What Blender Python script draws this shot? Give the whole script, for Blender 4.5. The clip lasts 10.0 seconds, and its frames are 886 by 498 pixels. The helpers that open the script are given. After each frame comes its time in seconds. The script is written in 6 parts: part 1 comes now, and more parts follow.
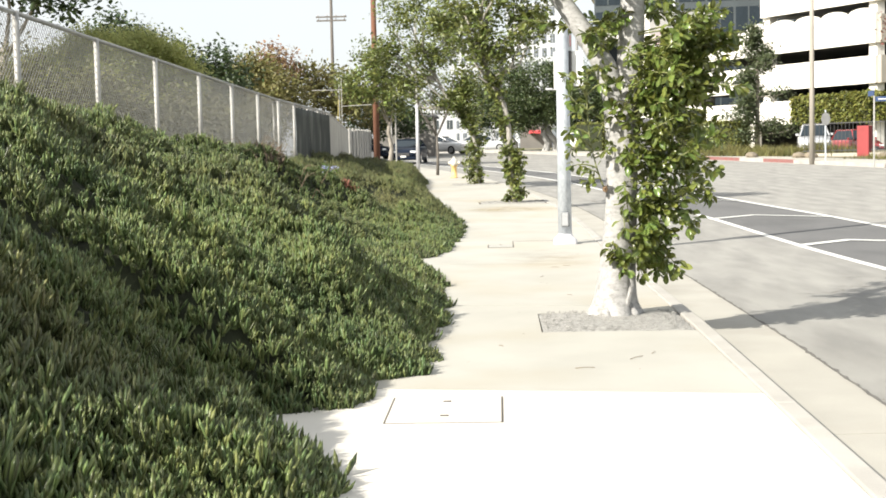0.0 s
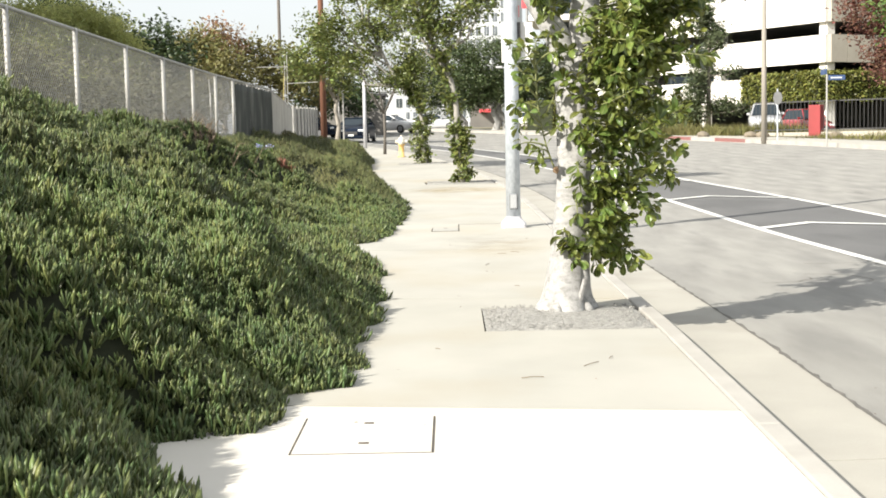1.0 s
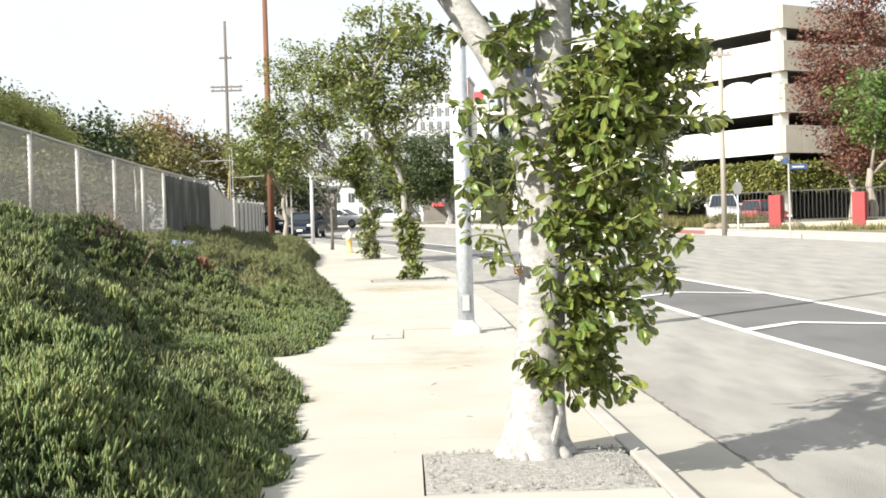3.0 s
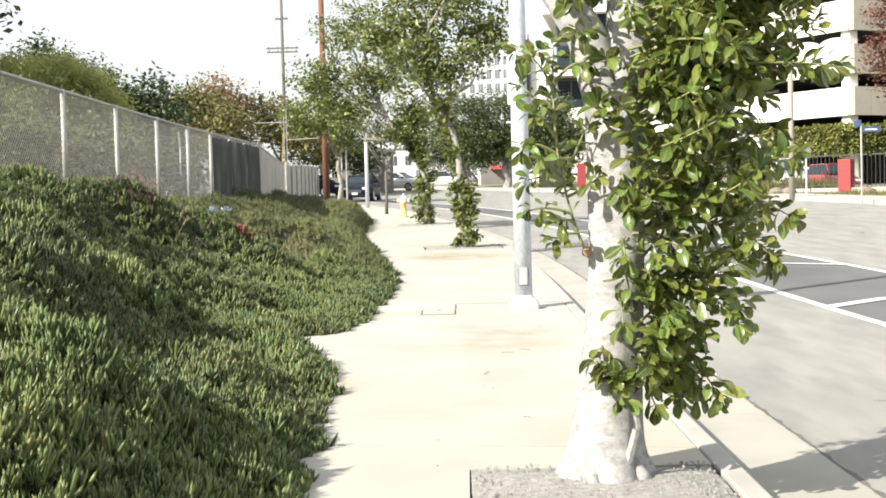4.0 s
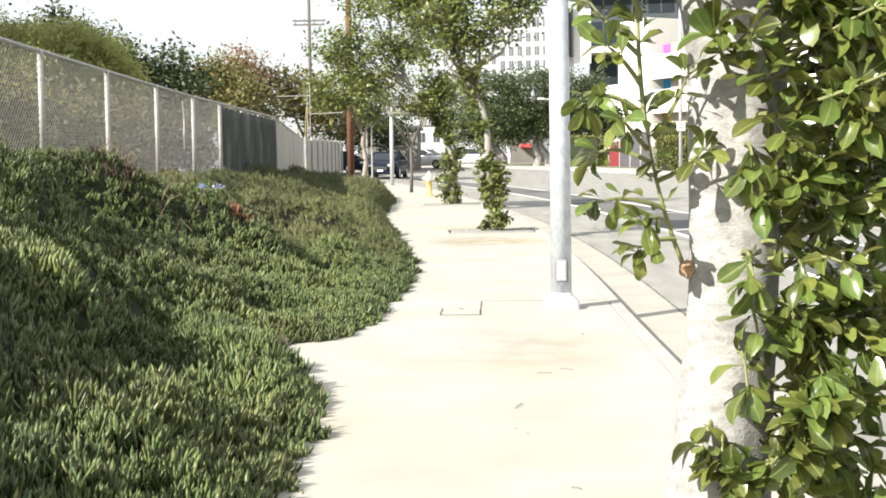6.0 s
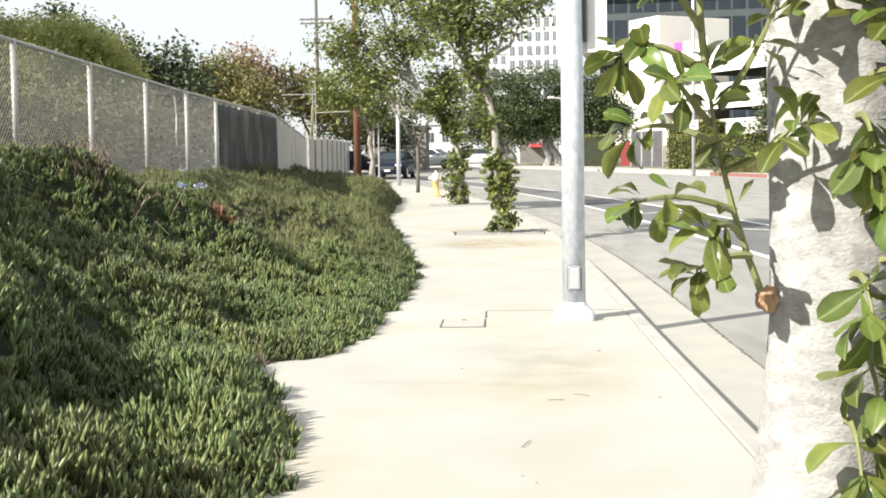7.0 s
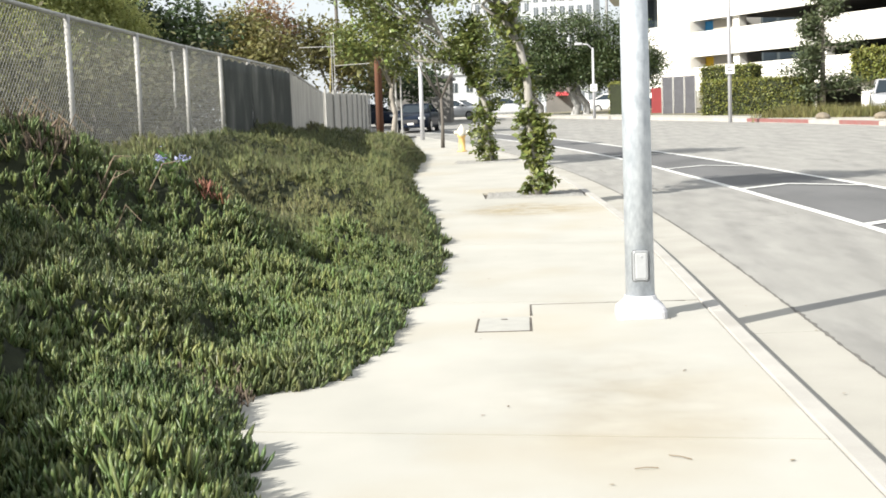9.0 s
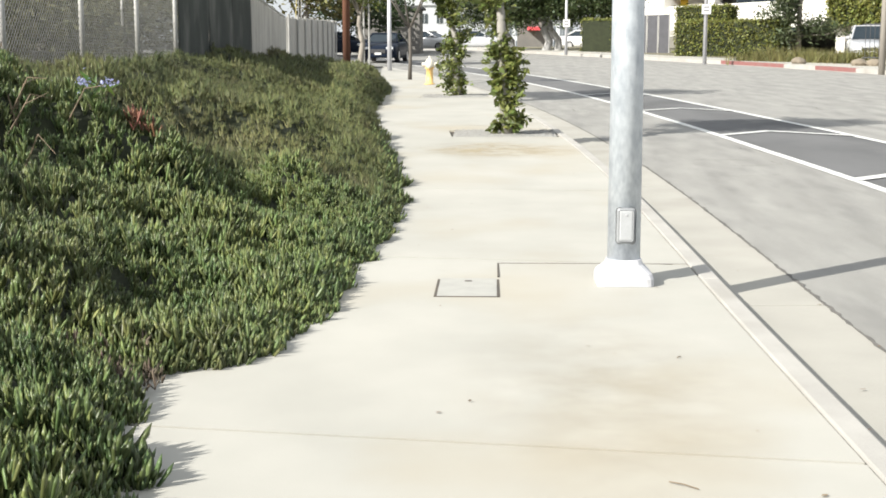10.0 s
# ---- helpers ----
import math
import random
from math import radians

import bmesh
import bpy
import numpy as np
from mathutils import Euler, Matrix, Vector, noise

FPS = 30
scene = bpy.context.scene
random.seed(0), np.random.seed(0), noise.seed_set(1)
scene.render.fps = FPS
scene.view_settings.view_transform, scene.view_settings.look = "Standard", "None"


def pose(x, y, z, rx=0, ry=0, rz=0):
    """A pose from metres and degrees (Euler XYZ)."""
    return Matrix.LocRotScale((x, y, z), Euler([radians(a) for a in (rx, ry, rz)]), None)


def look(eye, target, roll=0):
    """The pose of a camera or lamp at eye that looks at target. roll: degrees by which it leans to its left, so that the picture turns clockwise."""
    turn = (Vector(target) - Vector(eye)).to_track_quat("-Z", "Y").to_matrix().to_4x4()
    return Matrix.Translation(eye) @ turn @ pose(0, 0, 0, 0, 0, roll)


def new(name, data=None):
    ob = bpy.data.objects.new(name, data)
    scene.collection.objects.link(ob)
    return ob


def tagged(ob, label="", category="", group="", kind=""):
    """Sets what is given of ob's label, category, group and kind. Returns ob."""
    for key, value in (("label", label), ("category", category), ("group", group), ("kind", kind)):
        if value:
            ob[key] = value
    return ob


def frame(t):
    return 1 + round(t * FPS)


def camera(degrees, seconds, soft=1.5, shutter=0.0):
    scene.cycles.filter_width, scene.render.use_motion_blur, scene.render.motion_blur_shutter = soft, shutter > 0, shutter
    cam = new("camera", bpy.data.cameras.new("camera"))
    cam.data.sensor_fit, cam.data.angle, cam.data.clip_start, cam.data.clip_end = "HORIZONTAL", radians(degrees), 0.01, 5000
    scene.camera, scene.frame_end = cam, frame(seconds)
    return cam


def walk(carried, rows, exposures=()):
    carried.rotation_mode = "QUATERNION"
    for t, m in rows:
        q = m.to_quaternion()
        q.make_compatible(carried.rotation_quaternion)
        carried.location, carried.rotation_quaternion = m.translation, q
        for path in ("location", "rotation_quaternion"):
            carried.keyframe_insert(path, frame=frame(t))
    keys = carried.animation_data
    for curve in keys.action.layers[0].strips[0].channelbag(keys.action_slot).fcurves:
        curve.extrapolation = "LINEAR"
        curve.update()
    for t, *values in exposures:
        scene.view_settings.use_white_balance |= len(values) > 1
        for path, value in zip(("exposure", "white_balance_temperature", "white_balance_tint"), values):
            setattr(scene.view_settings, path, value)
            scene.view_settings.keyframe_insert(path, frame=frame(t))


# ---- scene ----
cam = camera(38.3, 10.0, 1.75)
PATH = [
    (0, (-0.081, 0.031, 1.337), (-0.17, 2.024, 1.195), -1.3),
    (0.5, (-0.019, 0.605, 1.322), (-0.018, 2.602, 1.208), -2.2),
    (1, (0.011, 1.154, 1.318), (-0.002, 3.146, 1.142), -1.2),
    (1.5, (0.037, 1.732, 1.313), (0.045, 3.728, 1.182), -3.2),
    (2, (0.053, 2.313, 1.325), (-0.007, 4.31, 1.239), -2.6),
    (2.5, (0.063, 2.879, 1.34), (0.087, 4.876, 1.237), -1.8),
    (2.7, (0.104, 3.115, 1.294), (0.165, 5.114, 1.267), -1.7),
    (3.8, (0.219, 4.485, 1.297), (0.272, 6.483, 1.225), -1.6),
    (4, (0.224, 4.716, 1.336), (0.193, 6.714, 1.25), -1.5),
    (4.5, (0.216, 5.222, 1.327), (0.195, 7.219, 1.224), -1.3),
    (5, (0.263, 5.817, 1.319), (0.187, 7.811, 1.173), -1.4),
    (5.5, (0.23, 6.365, 1.336), (0.169, 8.361, 1.224), -0.8),
    (6.8, (0.248, 7.794, 1.344), (0.146, 9.787, 1.208), -1.0),
    (7, (0.269, 8.039, 1.313), (0.178, 10.033, 1.194), -0.9),
    (7.5, (0.234, 8.571, 1.331), (0.151, 10.565, 1.203), -1.2),
    (8, (0.193, 9.121, 1.363), (0.123, 11.113, 1.196), -2.0),
    (8.5, (0.174, 9.655, 1.392), (0.04, 11.64, 1.186), -1.6),
    (9, (0.124, 10.201, 1.424), (-0.01, 12.187, 1.229), -2.2),
    (9.5, (0.156, 10.779, 1.432), (0.097, 12.762, 1.178), -2.1),
    (10, (0.092, 11.359, 1.42), (0.013, 13.335, 1.119), -0.1),
]
walk(cam, [(t, look(eye, target, roll)) for t, eye, target, roll in PATH], [(0, 1.0, 6650, 9), (1.0, 0.95, 6650, 9), (2.5, 1.04, 6650, 9), (4.0, 1.09, 6650, 9), (6, 1.11, 6650, 9), (7.5, 0.98, 6550, 9), (8, 0.97, 6500, 9), (9, 0.95, 6450, 9), (9.5, 0.84, 6400, 9), (10, 0.84, 6400, 9)])

# ---- light ----
SUN_AZ, SUN_EL = 230.0, 33.5      # compass degrees of the sun seen from the place, +y is north
world = bpy.data.worlds.new("sky_world")
scene.world = world
world.use_nodes = True
wn = world.node_tree
wn.nodes.clear()
sky = wn.nodes.new("ShaderNodeTexSky")
sky.sky_type, sky.sun_disc = "NISHITA", False
sky.sun_elevation, sky.sun_rotation = radians(SUN_EL), radians(SUN_AZ)
sky.air_density, sky.dust_density, sky.ozone_density = 1.0, 3.2, 0.7
bg = wn.nodes.new("ShaderNodeBackground")
bg.inputs["Strength"].default_value = 0.122
wout = wn.nodes.new("ShaderNodeOutputWorld")
# thin high haze drawn over the blue
haze_noise = wn.nodes.new("ShaderNodeTexNoise")
haze_noise.inputs["Scale"].default_value, haze_noise.inputs["Detail"].default_value = 2.2, 5.0
haze_range = wn.nodes.new("ShaderNodeMapRange")
haze_range.inputs["From Min"].default_value, haze_range.inputs["From Max"].default_value = 0.3, 0.7
haze_range.inputs["To Min"].default_value, haze_range.inputs["To Max"].default_value = 0.72, 0.95
haze = wn.nodes.new("ShaderNodeMix")
haze.data_type = "RGBA"
haze.inputs["B"].default_value = (4.25, 4.4, 4.55, 1)
wn.links.new(haze_noise.outputs["Fac"], haze_range.inputs["Value"])
wn.links.new(haze_range.outputs[0], haze.inputs["Factor"])
wn.links.new(sky.outputs[0], haze.inputs["A"])
wn.links.new(haze.outputs["Result"], bg.inputs[0])
wn.links.new(bg.outputs[0], wout.inputs[0])
sun = new("sun", bpy.data.lights.new("sun", "SUN"))
sun.data.energy, sun.data.angle, sun.data.color = 4.85, radians(0.55), (1.0, 0.955, 0.875)
_az, _el = radians(SUN_AZ), radians(SUN_EL)
_toward = Vector((math.sin(_az) * math.cos(_el), math.cos(_az) * math.cos(_el), math.sin(_el)))
sun.matrix_world = look(_toward * 60, (0, 0, 0))


# ---- materials ----
def mat(name, a, b=None, rough=0.8, scale=3.0, fine=60.0, bump=0.15, metal=0.0, spread=0.0, soft_light=0.0, coat=0.0,
        stain=None, rib=None, stain_scale=0.6, stain_amount=0.0, stretch=(1, 1, 1), spec=0.5, dist=0.01):
    """Two colours mixed by coarse and fine noise, bump from the fine one; spread: brightness by piece; soft_light: light through leaves."""
    m = bpy.data.materials.new(name)
    m.use_nodes = True
    t = m.node_tree
    n, l = t.nodes, t.links
    p = n["Principled BSDF"]
    b = b or tuple(c * 0.75 for c in a)
    co = n.new("ShaderNodeTexCoord")
    mp = n.new("ShaderNodeMapping")
    mp.inputs["Scale"].default_value = stretch
    l.new(co.outputs["Object"], mp.inputs[0])

    def noise_tex(s, detail=5.0):
        q = n.new("ShaderNodeTexNoise")
        q.inputs["Scale"].default_value, q.inputs["Detail"].default_value = s, detail
        l.new(mp.outputs[0], q.inputs["Vector"])
        return q
    n1, n2 = noise_tex(scale), noise_tex(fine, 3.0)
    add = n.new("ShaderNodeMath")
    add.operation = "MULTIPLY_ADD"
    l.new(n2.outputs["Fac"], add.inputs[0])
    add.inputs[1].default_value = 0.45
    l.new(n1.outputs["Fac"], add.inputs[2])
    ramp = n.new("ShaderNodeMapRange")
    ramp.inputs["From Min"].default_value, ramp.inputs["From Max"].default_value = 0.5, 0.95
    l.new(add.outputs[0], ramp.inputs["Value"])
    mix = n.new("ShaderNodeMix")
    mix.data_type = "RGBA"
    mix.inputs["A"].default_value, mix.inputs["B"].default_value = (*a, 1), (*b, 1)
    l.new(ramp.outputs[0], mix.inputs["Factor"])
    col = mix.outputs["Result"]
    if stain:
        n3 = noise_tex(stain_scale, 6.0)
        r3 = n.new("ShaderNodeMapRange")
        r3.inputs["From Min"].default_value, r3.inputs["From Max"].default_value = 0.5, 0.72
        r3.inputs["To Max"].default_value = stain_amount
        l.new(n3.outputs["Fac"], r3.inputs["Value"])
        mx = n.new("ShaderNodeMix")
        mx.data_type = "RGBA"
        l.new(r3.outputs[0], mx.inputs["Factor"])
        l.new(col, mx.inputs["A"])
        mx.inputs["B"].default_value = (*stain, 1)
        col = mx.outputs["Result"]
    if spread:
        g = n.new("ShaderNodeNewGeometry")
        r = n.new("ShaderNodeMapRange")
        r.inputs["To Min"].default_value, r.inputs["To Max"].default_value = 1 - spread, 1 + spread
        l.new(g.outputs["Random Per Island"], r.inputs["Value"])
        hs = n.new("ShaderNodeHueSaturation")
        l.new(r.outputs[0], hs.inputs["Value"])
        r2 = n.new("ShaderNodeMapRange")
        r2.inputs["To Min"].default_value, r2.inputs["To Max"].default_value = 0.5 - 0.08 * spread, 0.5 + 0.04 * spread
        mul = n.new("ShaderNodeMath")
        mul.operation = "MULTIPLY"
        mul.inputs[1].default_value = 7.31
        l.new(g.outputs["Random Per Island"], mul.inputs[0])
        fr = n.new("ShaderNodeMath")
        fr.operation = "FRACT"
        l.new(mul.outputs[0], fr.inputs[0])
        l.new(fr.outputs[0], r2.inputs["Value"])
        l.new(r2.outputs[0], hs.inputs["Hue"])
        l.new(col, hs.inputs["Color"])
        col = hs.outputs[0]
    if rib:
        at = n.new("ShaderNodeAttribute")
        at.attribute_name = "across"
        ab = n.new("ShaderNodeMath")
        ab.operation = "ABSOLUTE"
        l.new(at.outputs["Fac"], ab.inputs[0])
        rr = n.new("ShaderNodeMapRange")
        rr.inputs["From Min"].default_value, rr.inputs["From Max"].default_value = 0.05, 0.16
        rr.inputs["To Min"].default_value, rr.inputs["To Max"].default_value = 0.75, 0.0
        l.new(ab.outputs[0], rr.inputs["Value"])
        mr = n.new("ShaderNodeMix")
        mr.data_type = "RGBA"
        l.new(rr.outputs[0], mr.inputs["Factor"])
        l.new(col, mr.inputs["A"])
        mr.inputs["B"].default_value = (*rib, 1)
        col = mr.outputs["Result"]
    l.new(col, p.inputs["Base Color"])
    p.inputs["Roughness"].default_value, p.inputs["Metallic"].default_value = rough, metal
    p.inputs["Coat Weight"].default_value = coat
    p.inputs["Specular IOR Level"].default_value = spec
    if bump:
        bp = n.new("ShaderNodeBump")
        bp.inputs["Strength"].default_value, bp.inputs["Distance"].default_value = bump, dist
        l.new(n2.outputs["Fac"], bp.inputs["Height"])
        l.new(bp.outputs[0], p.inputs["Normal"])
    if soft_light:
        tr = n.new("ShaderNodeBsdfTranslucent")
        bright = n.new("ShaderNodeHueSaturation")
        bright.inputs["Value"].default_value = 1.7
        bright.inputs["Hue"].default_value = 0.475
        l.new(col, bright.inputs["Color"])
        l.new(bright.outputs[0], tr.inputs[0])
        ms = n.new("ShaderNodeMixShader")
        ms.inputs[0].default_value = soft_light
        l.new(p.outputs[0], ms.inputs[1])
        l.new(tr.outputs[0], ms.inputs[2])
        l.new(ms.outputs[0], n["Material Output"].inputs[0])
    return m


M = {}
M["walk"] = mat("sidewalk_concrete", (0.405, 0.392, 0.352), (0.335, 0.326, 0.292), 0.9, 1.1, 220, 0.2, stain=(0.40, 0.345, 0.25), stain_scale=0.55, stain_amount=0.5, stretch=(1.1, 0.9, 1), dist=0.003)
M["walk_new"] = mat("pale_new_concrete", (0.60, 0.575, 0.52), (0.53, 0.505, 0.46), 0.9, 1.0, 220, 0.2, dist=0.003)
M["kerb"] = mat("kerb_concrete", (0.41, 0.395, 0.365), (0.33, 0.315, 0.29), 0.9, 2.5, 150, 0.3, stain=(0.25, 0.23, 0.2), stain_scale=1.4, stain_amount=0.4, dist=0.004)
M["gutter"] = mat("gutter_concrete", (0.365, 0.35, 0.31), (0.305, 0.293, 0.26), 0.9, 1.4, 150, 0.3, stain=(0.22, 0.2, 0.17), stain_scale=0.8, stain_amount=0.5, dist=0.004)
M["road"] = mat("worn_pale_asphalt", (0.295, 0.288, 0.266), (0.215, 0.209, 0.194), 0.92, 1.7, 110, 0.7, stain=(0.16, 0.156, 0.148), stain_scale=1.6, stain_amount=0.6, stretch=(1.7, 0.4, 1), dist=0.006)
M["road_dark"] = mat("grey_asphalt_strip", (0.135, 0.135, 0.135), (0.10, 0.10, 0.10), 0.92, 0.7, 130, 0.6, stain=(0.06, 0.06, 0.06), stain_scale=0.5, stain_amount=0.6, stretch=(1.4, 0.6, 1), dist=0.006)
M["paint"] = mat("white_road_paint", (0.74, 0.74, 0.71), (0.5, 0.5, 0.48), 0.7, 5, 90, 0.3)
M["red_kerb"] = mat("faded_red_kerb", (0.235, 0.085, 0.08), (0.22, 0.12, 0.11), 0.85, 4, 90, 0.2)
M["joint"] = mat("joint_dirt", (0.11, 0.09, 0.07), (0.05, 0.045, 0.04), 1.0, 8, 80, 0.2)
def stain_film(name, colour, most):
    """A soft-edged mineral stain soaked into the concrete."""
    m = bpy.data.materials.new(name)
    m.use_nodes = True
    n, l = m.node_tree.nodes, m.node_tree.links
    p = n["Principled BSDF"]
    p.inputs["Base Color"].default_value, p.inputs["Roughness"].default_value = (*colour, 1), 0.95
    co, sub, ln, ns = n.new("ShaderNodeTexCoord"), n.new("ShaderNodeVectorMath"), n.new("ShaderNodeVectorMath"), n.new("ShaderNodeTexNoise")
    sub.operation, ln.operation = "SUBTRACT", "LENGTH"
    sub.inputs[1].default_value = (0.5, 0.5, 0.5)
    flat = n.new("ShaderNodeVectorMath")
    flat.operation = "MULTIPLY"
    flat.inputs[1].default_value = (1, 1, 0)
    l.new(co.outputs["Generated"], sub.inputs[0])
    l.new(sub.outputs[0], flat.inputs[0])
    l.new(flat.outputs[0], ln.inputs[0])
    ns.inputs["Scale"].default_value, ns.inputs["Detail"].default_value = 3.0, 6.0
    l.new(co.outputs["Object"], ns.inputs["Vector"])
    fade, blot, mul = n.new("ShaderNodeMapRange"), n.new("ShaderNodeMapRange"), n.new("ShaderNodeMath")
    fade.inputs["From Min"].default_value, fade.inputs["From Max"].default_value = 0.48, 0.1
    blot.inputs["From Min"].default_value, blot.inputs["From Max"].default_value, blot.inputs["To Max"].default_value = 0.3, 0.65, most
    mul.operation = "MULTIPLY"
    l.new(ln.outputs["Value"], fade.inputs["Value"])
    l.new(ns.outputs["Fac"], blot.inputs["Value"])
    l.new(fade.outputs[0], mul.inputs[0])
    l.new(blot.outputs[0], mul.inputs[1])
    tr, mx = n.new("ShaderNodeBsdfTransparent"), n.new("ShaderNodeMixShader")
    l.new(mul.outputs[0], mx.inputs[0])
    l.new(tr.outputs[0], mx.inputs[1])
    l.new(p.outputs[0], mx.inputs[2])
    l.new(mx.outputs[0], n["Material Output"].inputs[0])
    return m


M["rust_stain"] = stain_film("rust_stain_in_concrete", (0.42, 0.34, 0.2), 0.6)
M["warm_stain"] = stain_film("warm_stain_in_concrete", (0.43, 0.38, 0.295), 0.28)
M["edge"] = mat("dirty_asphalt_edge", (0.15, 0.14, 0.125), (0.09, 0.085, 0.08), 1.0, 8, 80, 0.2)
# soil darkened for shade between the plants; also colours the hedges' inside
M["soil_shade"] = mat("soil_with_gap_shade", (0.03, 0.036, 0.016), (0.018, 0.022, 0.011), 1.0, 6, 60, 0.5)
M["granite"] = mat("decomposed_granite", (0.42, 0.41, 0.385), (0.24, 0.235, 0.22), 1.0, 30, 160, 1.0, dist=0.012)
M["ground"] = mat("bare_ground", (0.22, 0.19, 0.13), (0.12, 0.12, 0.07), 1.0, 1.5, 40, 0.5, dist=0.02)
M["ice"] = mat("ice_plant_leaf", (0.158, 0.2, 0.068), (0.068, 0.107, 0.041), 0.4, 1.2, 30, 0.0, spread=0.5, soft_light=0.15, spec=0.42, stain=(0.105, 0.09, 0.05), stain_scale=0.55, stain_amount=0.35)
M["ice_old"] = mat("older_ice_plant_leaf", (0.142, 0.162, 0.058), (0.07, 0.088, 0.036), 0.45, 1.2, 30, 0.0, spread=0.5, soft_light=0.12, spec=0.35, stain=(0.12, 0.085, 0.05), stain_scale=0.8, stain_amount=0.5)
M["ice_dry"] = mat("dry_ice_plant", (0.15, 0.118, 0.078), (0.085, 0.068, 0.046), 0.8, 4, 40, 0.0, spread=0.4)
M["ice_rust"] = mat("rust_red_leaf", (0.27, 0.125, 0.07), (0.17, 0.085, 0.045), 0.7, 4, 40, 0.0, spread=0.35)
M["bark"] = mat("pale_fig_bark", (0.43, 0.425, 0.415), (0.26, 0.255, 0.247), 0.92, 16, 130, 0.9, stretch=(0.8, 0.8, 1.3), stain=(0.2, 0.195, 0.185), stain_scale=34, stain_amount=0.8, dist=0.003)
M["scar"] = mat("brown_bark_scar", (0.46, 0.31, 0.19), (0.28, 0.18, 0.11), 0.9, 20, 90, 0.4)
M["bark_mid"] = mat("grey_fig_bark", (0.36, 0.345, 0.31), (0.23, 0.215, 0.19), 0.9, 6, 40, 0.4, stretch=(1, 1, 0.4), dist=0.01)
M["bark_dark"] = mat("dark_young_bark", (0.15, 0.135, 0.115), (0.09, 0.08, 0.07), 0.9, 6, 40, 0.3, stretch=(1, 1, 0.4), dist=0.01)
M["bark_far"] = mat("grey_bark", (0.33, 0.30, 0.26), (0.2, 0.18, 0.15), 0.9, 4, 30, 0.4, stretch=(1, 1, 0.3), dist=0.02)
M["leaf"] = mat("fig_leaf", (0.132, 0.172, 0.04), (0.074, 0.112, 0.027), 0.28, 10, 40, 0.05, spread=0.52, soft_light=0.28, spec=0.5, rib=(0.22, 0.26, 0.09))
M["leaf_far"] = mat("fig_foliage", (0.155, 0.192, 0.055), (0.09, 0.122, 0.036), 0.4, 1.5, 8, 0.0, spread=0.45, soft_light=0.25)
M["leaf_dark"] = mat("dark_foliage", (0.045, 0.075, 0.026), (0.028, 0.05, 0.018), 0.5, 0.8, 5, 0.0, spread=0.45, soft_light=0.2)
M["leaf_fig_row"] = mat("deep_green_fig_foliage", (0.065, 0.095, 0.034), (0.036, 0.058, 0.02), 0.5, 0.8, 5, 0.0, spread=0.5, soft_light=0.2)
M["leaf_willow"] = mat("willow_foliage", (0.294, 0.331, 0.125), (0.213, 0.250, 0.094), 0.7, 0.6, 4, 0.0, spread=0.2, soft_light=0.5)
M["leaf_olive"] = mat("olive_yellow_foliage", (0.175, 0.17, 0.055), (0.115, 0.12, 0.04), 0.6, 0.5, 4, 0.0, spread=0.35, soft_light=0.3)
M["leaf_shrub"] = mat("dull_shrub_foliage", (0.125, 0.125, 0.055), (0.08, 0.085, 0.04), 0.7, 0.7, 4, 0.0, spread=0.25, soft_light=0.25)
M["leaf_red"] = mat("autumn_red_foliage", (0.185, 0.088, 0.06), (0.12, 0.07, 0.042), 0.6, 0.5, 4, 0.0, spread=0.45, soft_light=0.25)
M["leaf_rust"] = mat("orange_brown_foliage", (0.25, 0.165, 0.085), (0.17, 0.125, 0.06), 0.6, 0.5, 4, 0.0, spread=0.4, soft_light=0.3)
M["leaf_bright"] = mat("bright_green_foliage", (0.095, 0.165, 0.035), (0.055, 0.105, 0.024), 0.5, 0.8, 4, 0.0, spread=0.4, soft_light=0.3)
M["ivy"] = mat("ivy_foliage", (0.185, 0.205, 0.05), (0.115, 0.14, 0.034), 0.5, 0.8, 5, 0.0, spread=0.45, soft_light=0.25)
M["conifer"] = mat("conifer_foliage", (0.075, 0.098, 0.042), (0.05, 0.07, 0.03), 0.6, 0.8, 5, 0.0, spread=0.4, soft_light=0.1)
M["grass"] = mat("dry_green_grass", (0.17, 0.16, 0.05), (0.10, 0.11, 0.035), 0.7, 2, 12, 0.0, spread=0.4, soft_light=0.2)
M["zinc"] = mat("galvanised_steel", (0.64, 0.68, 0.72), (0.43, 0.47, 0.52), 0.5, 14, 55, 0.05, metal=0.35, stretch=(1, 1, 0.6))
M["zinc_cap"] = mat("white_base_cover", (0.53, 0.53, 0.55), (0.45, 0.45, 0.47), 0.55, 6, 60, 0.08, metal=0.15)
M["plate"] = mat("grey_cover_plate", (0.385, 0.378, 0.345), (0.325, 0.318, 0.293), 0.8, 8, 90, 0.1)
M["wire"] = mat("chain_link_wire", (0.31, 0.31, 0.30), (0.23, 0.23, 0.225), 0.55, 6, 40, 0.0, metal=0.4)
M["post"] = mat("fence_post_steel", (0.42, 0.415, 0.395), (0.33, 0.325, 0.31), 0.6, 6, 50, 0.05, metal=0.35)
M["slat"] = mat("weathered_grey_slat", (0.42, 0.41, 0.38), (0.28, 0.27, 0.25), 0.85, 4, 30, 0.3, stretch=(1, 1, 0.2), spread=0.12)
# base colour kept dark to carry the tree shade on these bays
M["fabric"] = mat("shade_dark_windscreen_fabric", (0.05, 0.056, 0.05), (0.028, 0.032, 0.029), 0.9, 2.2, 60, 0.2, stain=(0.2, 0.2, 0.18), stain_scale=1.3, stain_amount=0.6, stretch=(1, 1, 0.45))
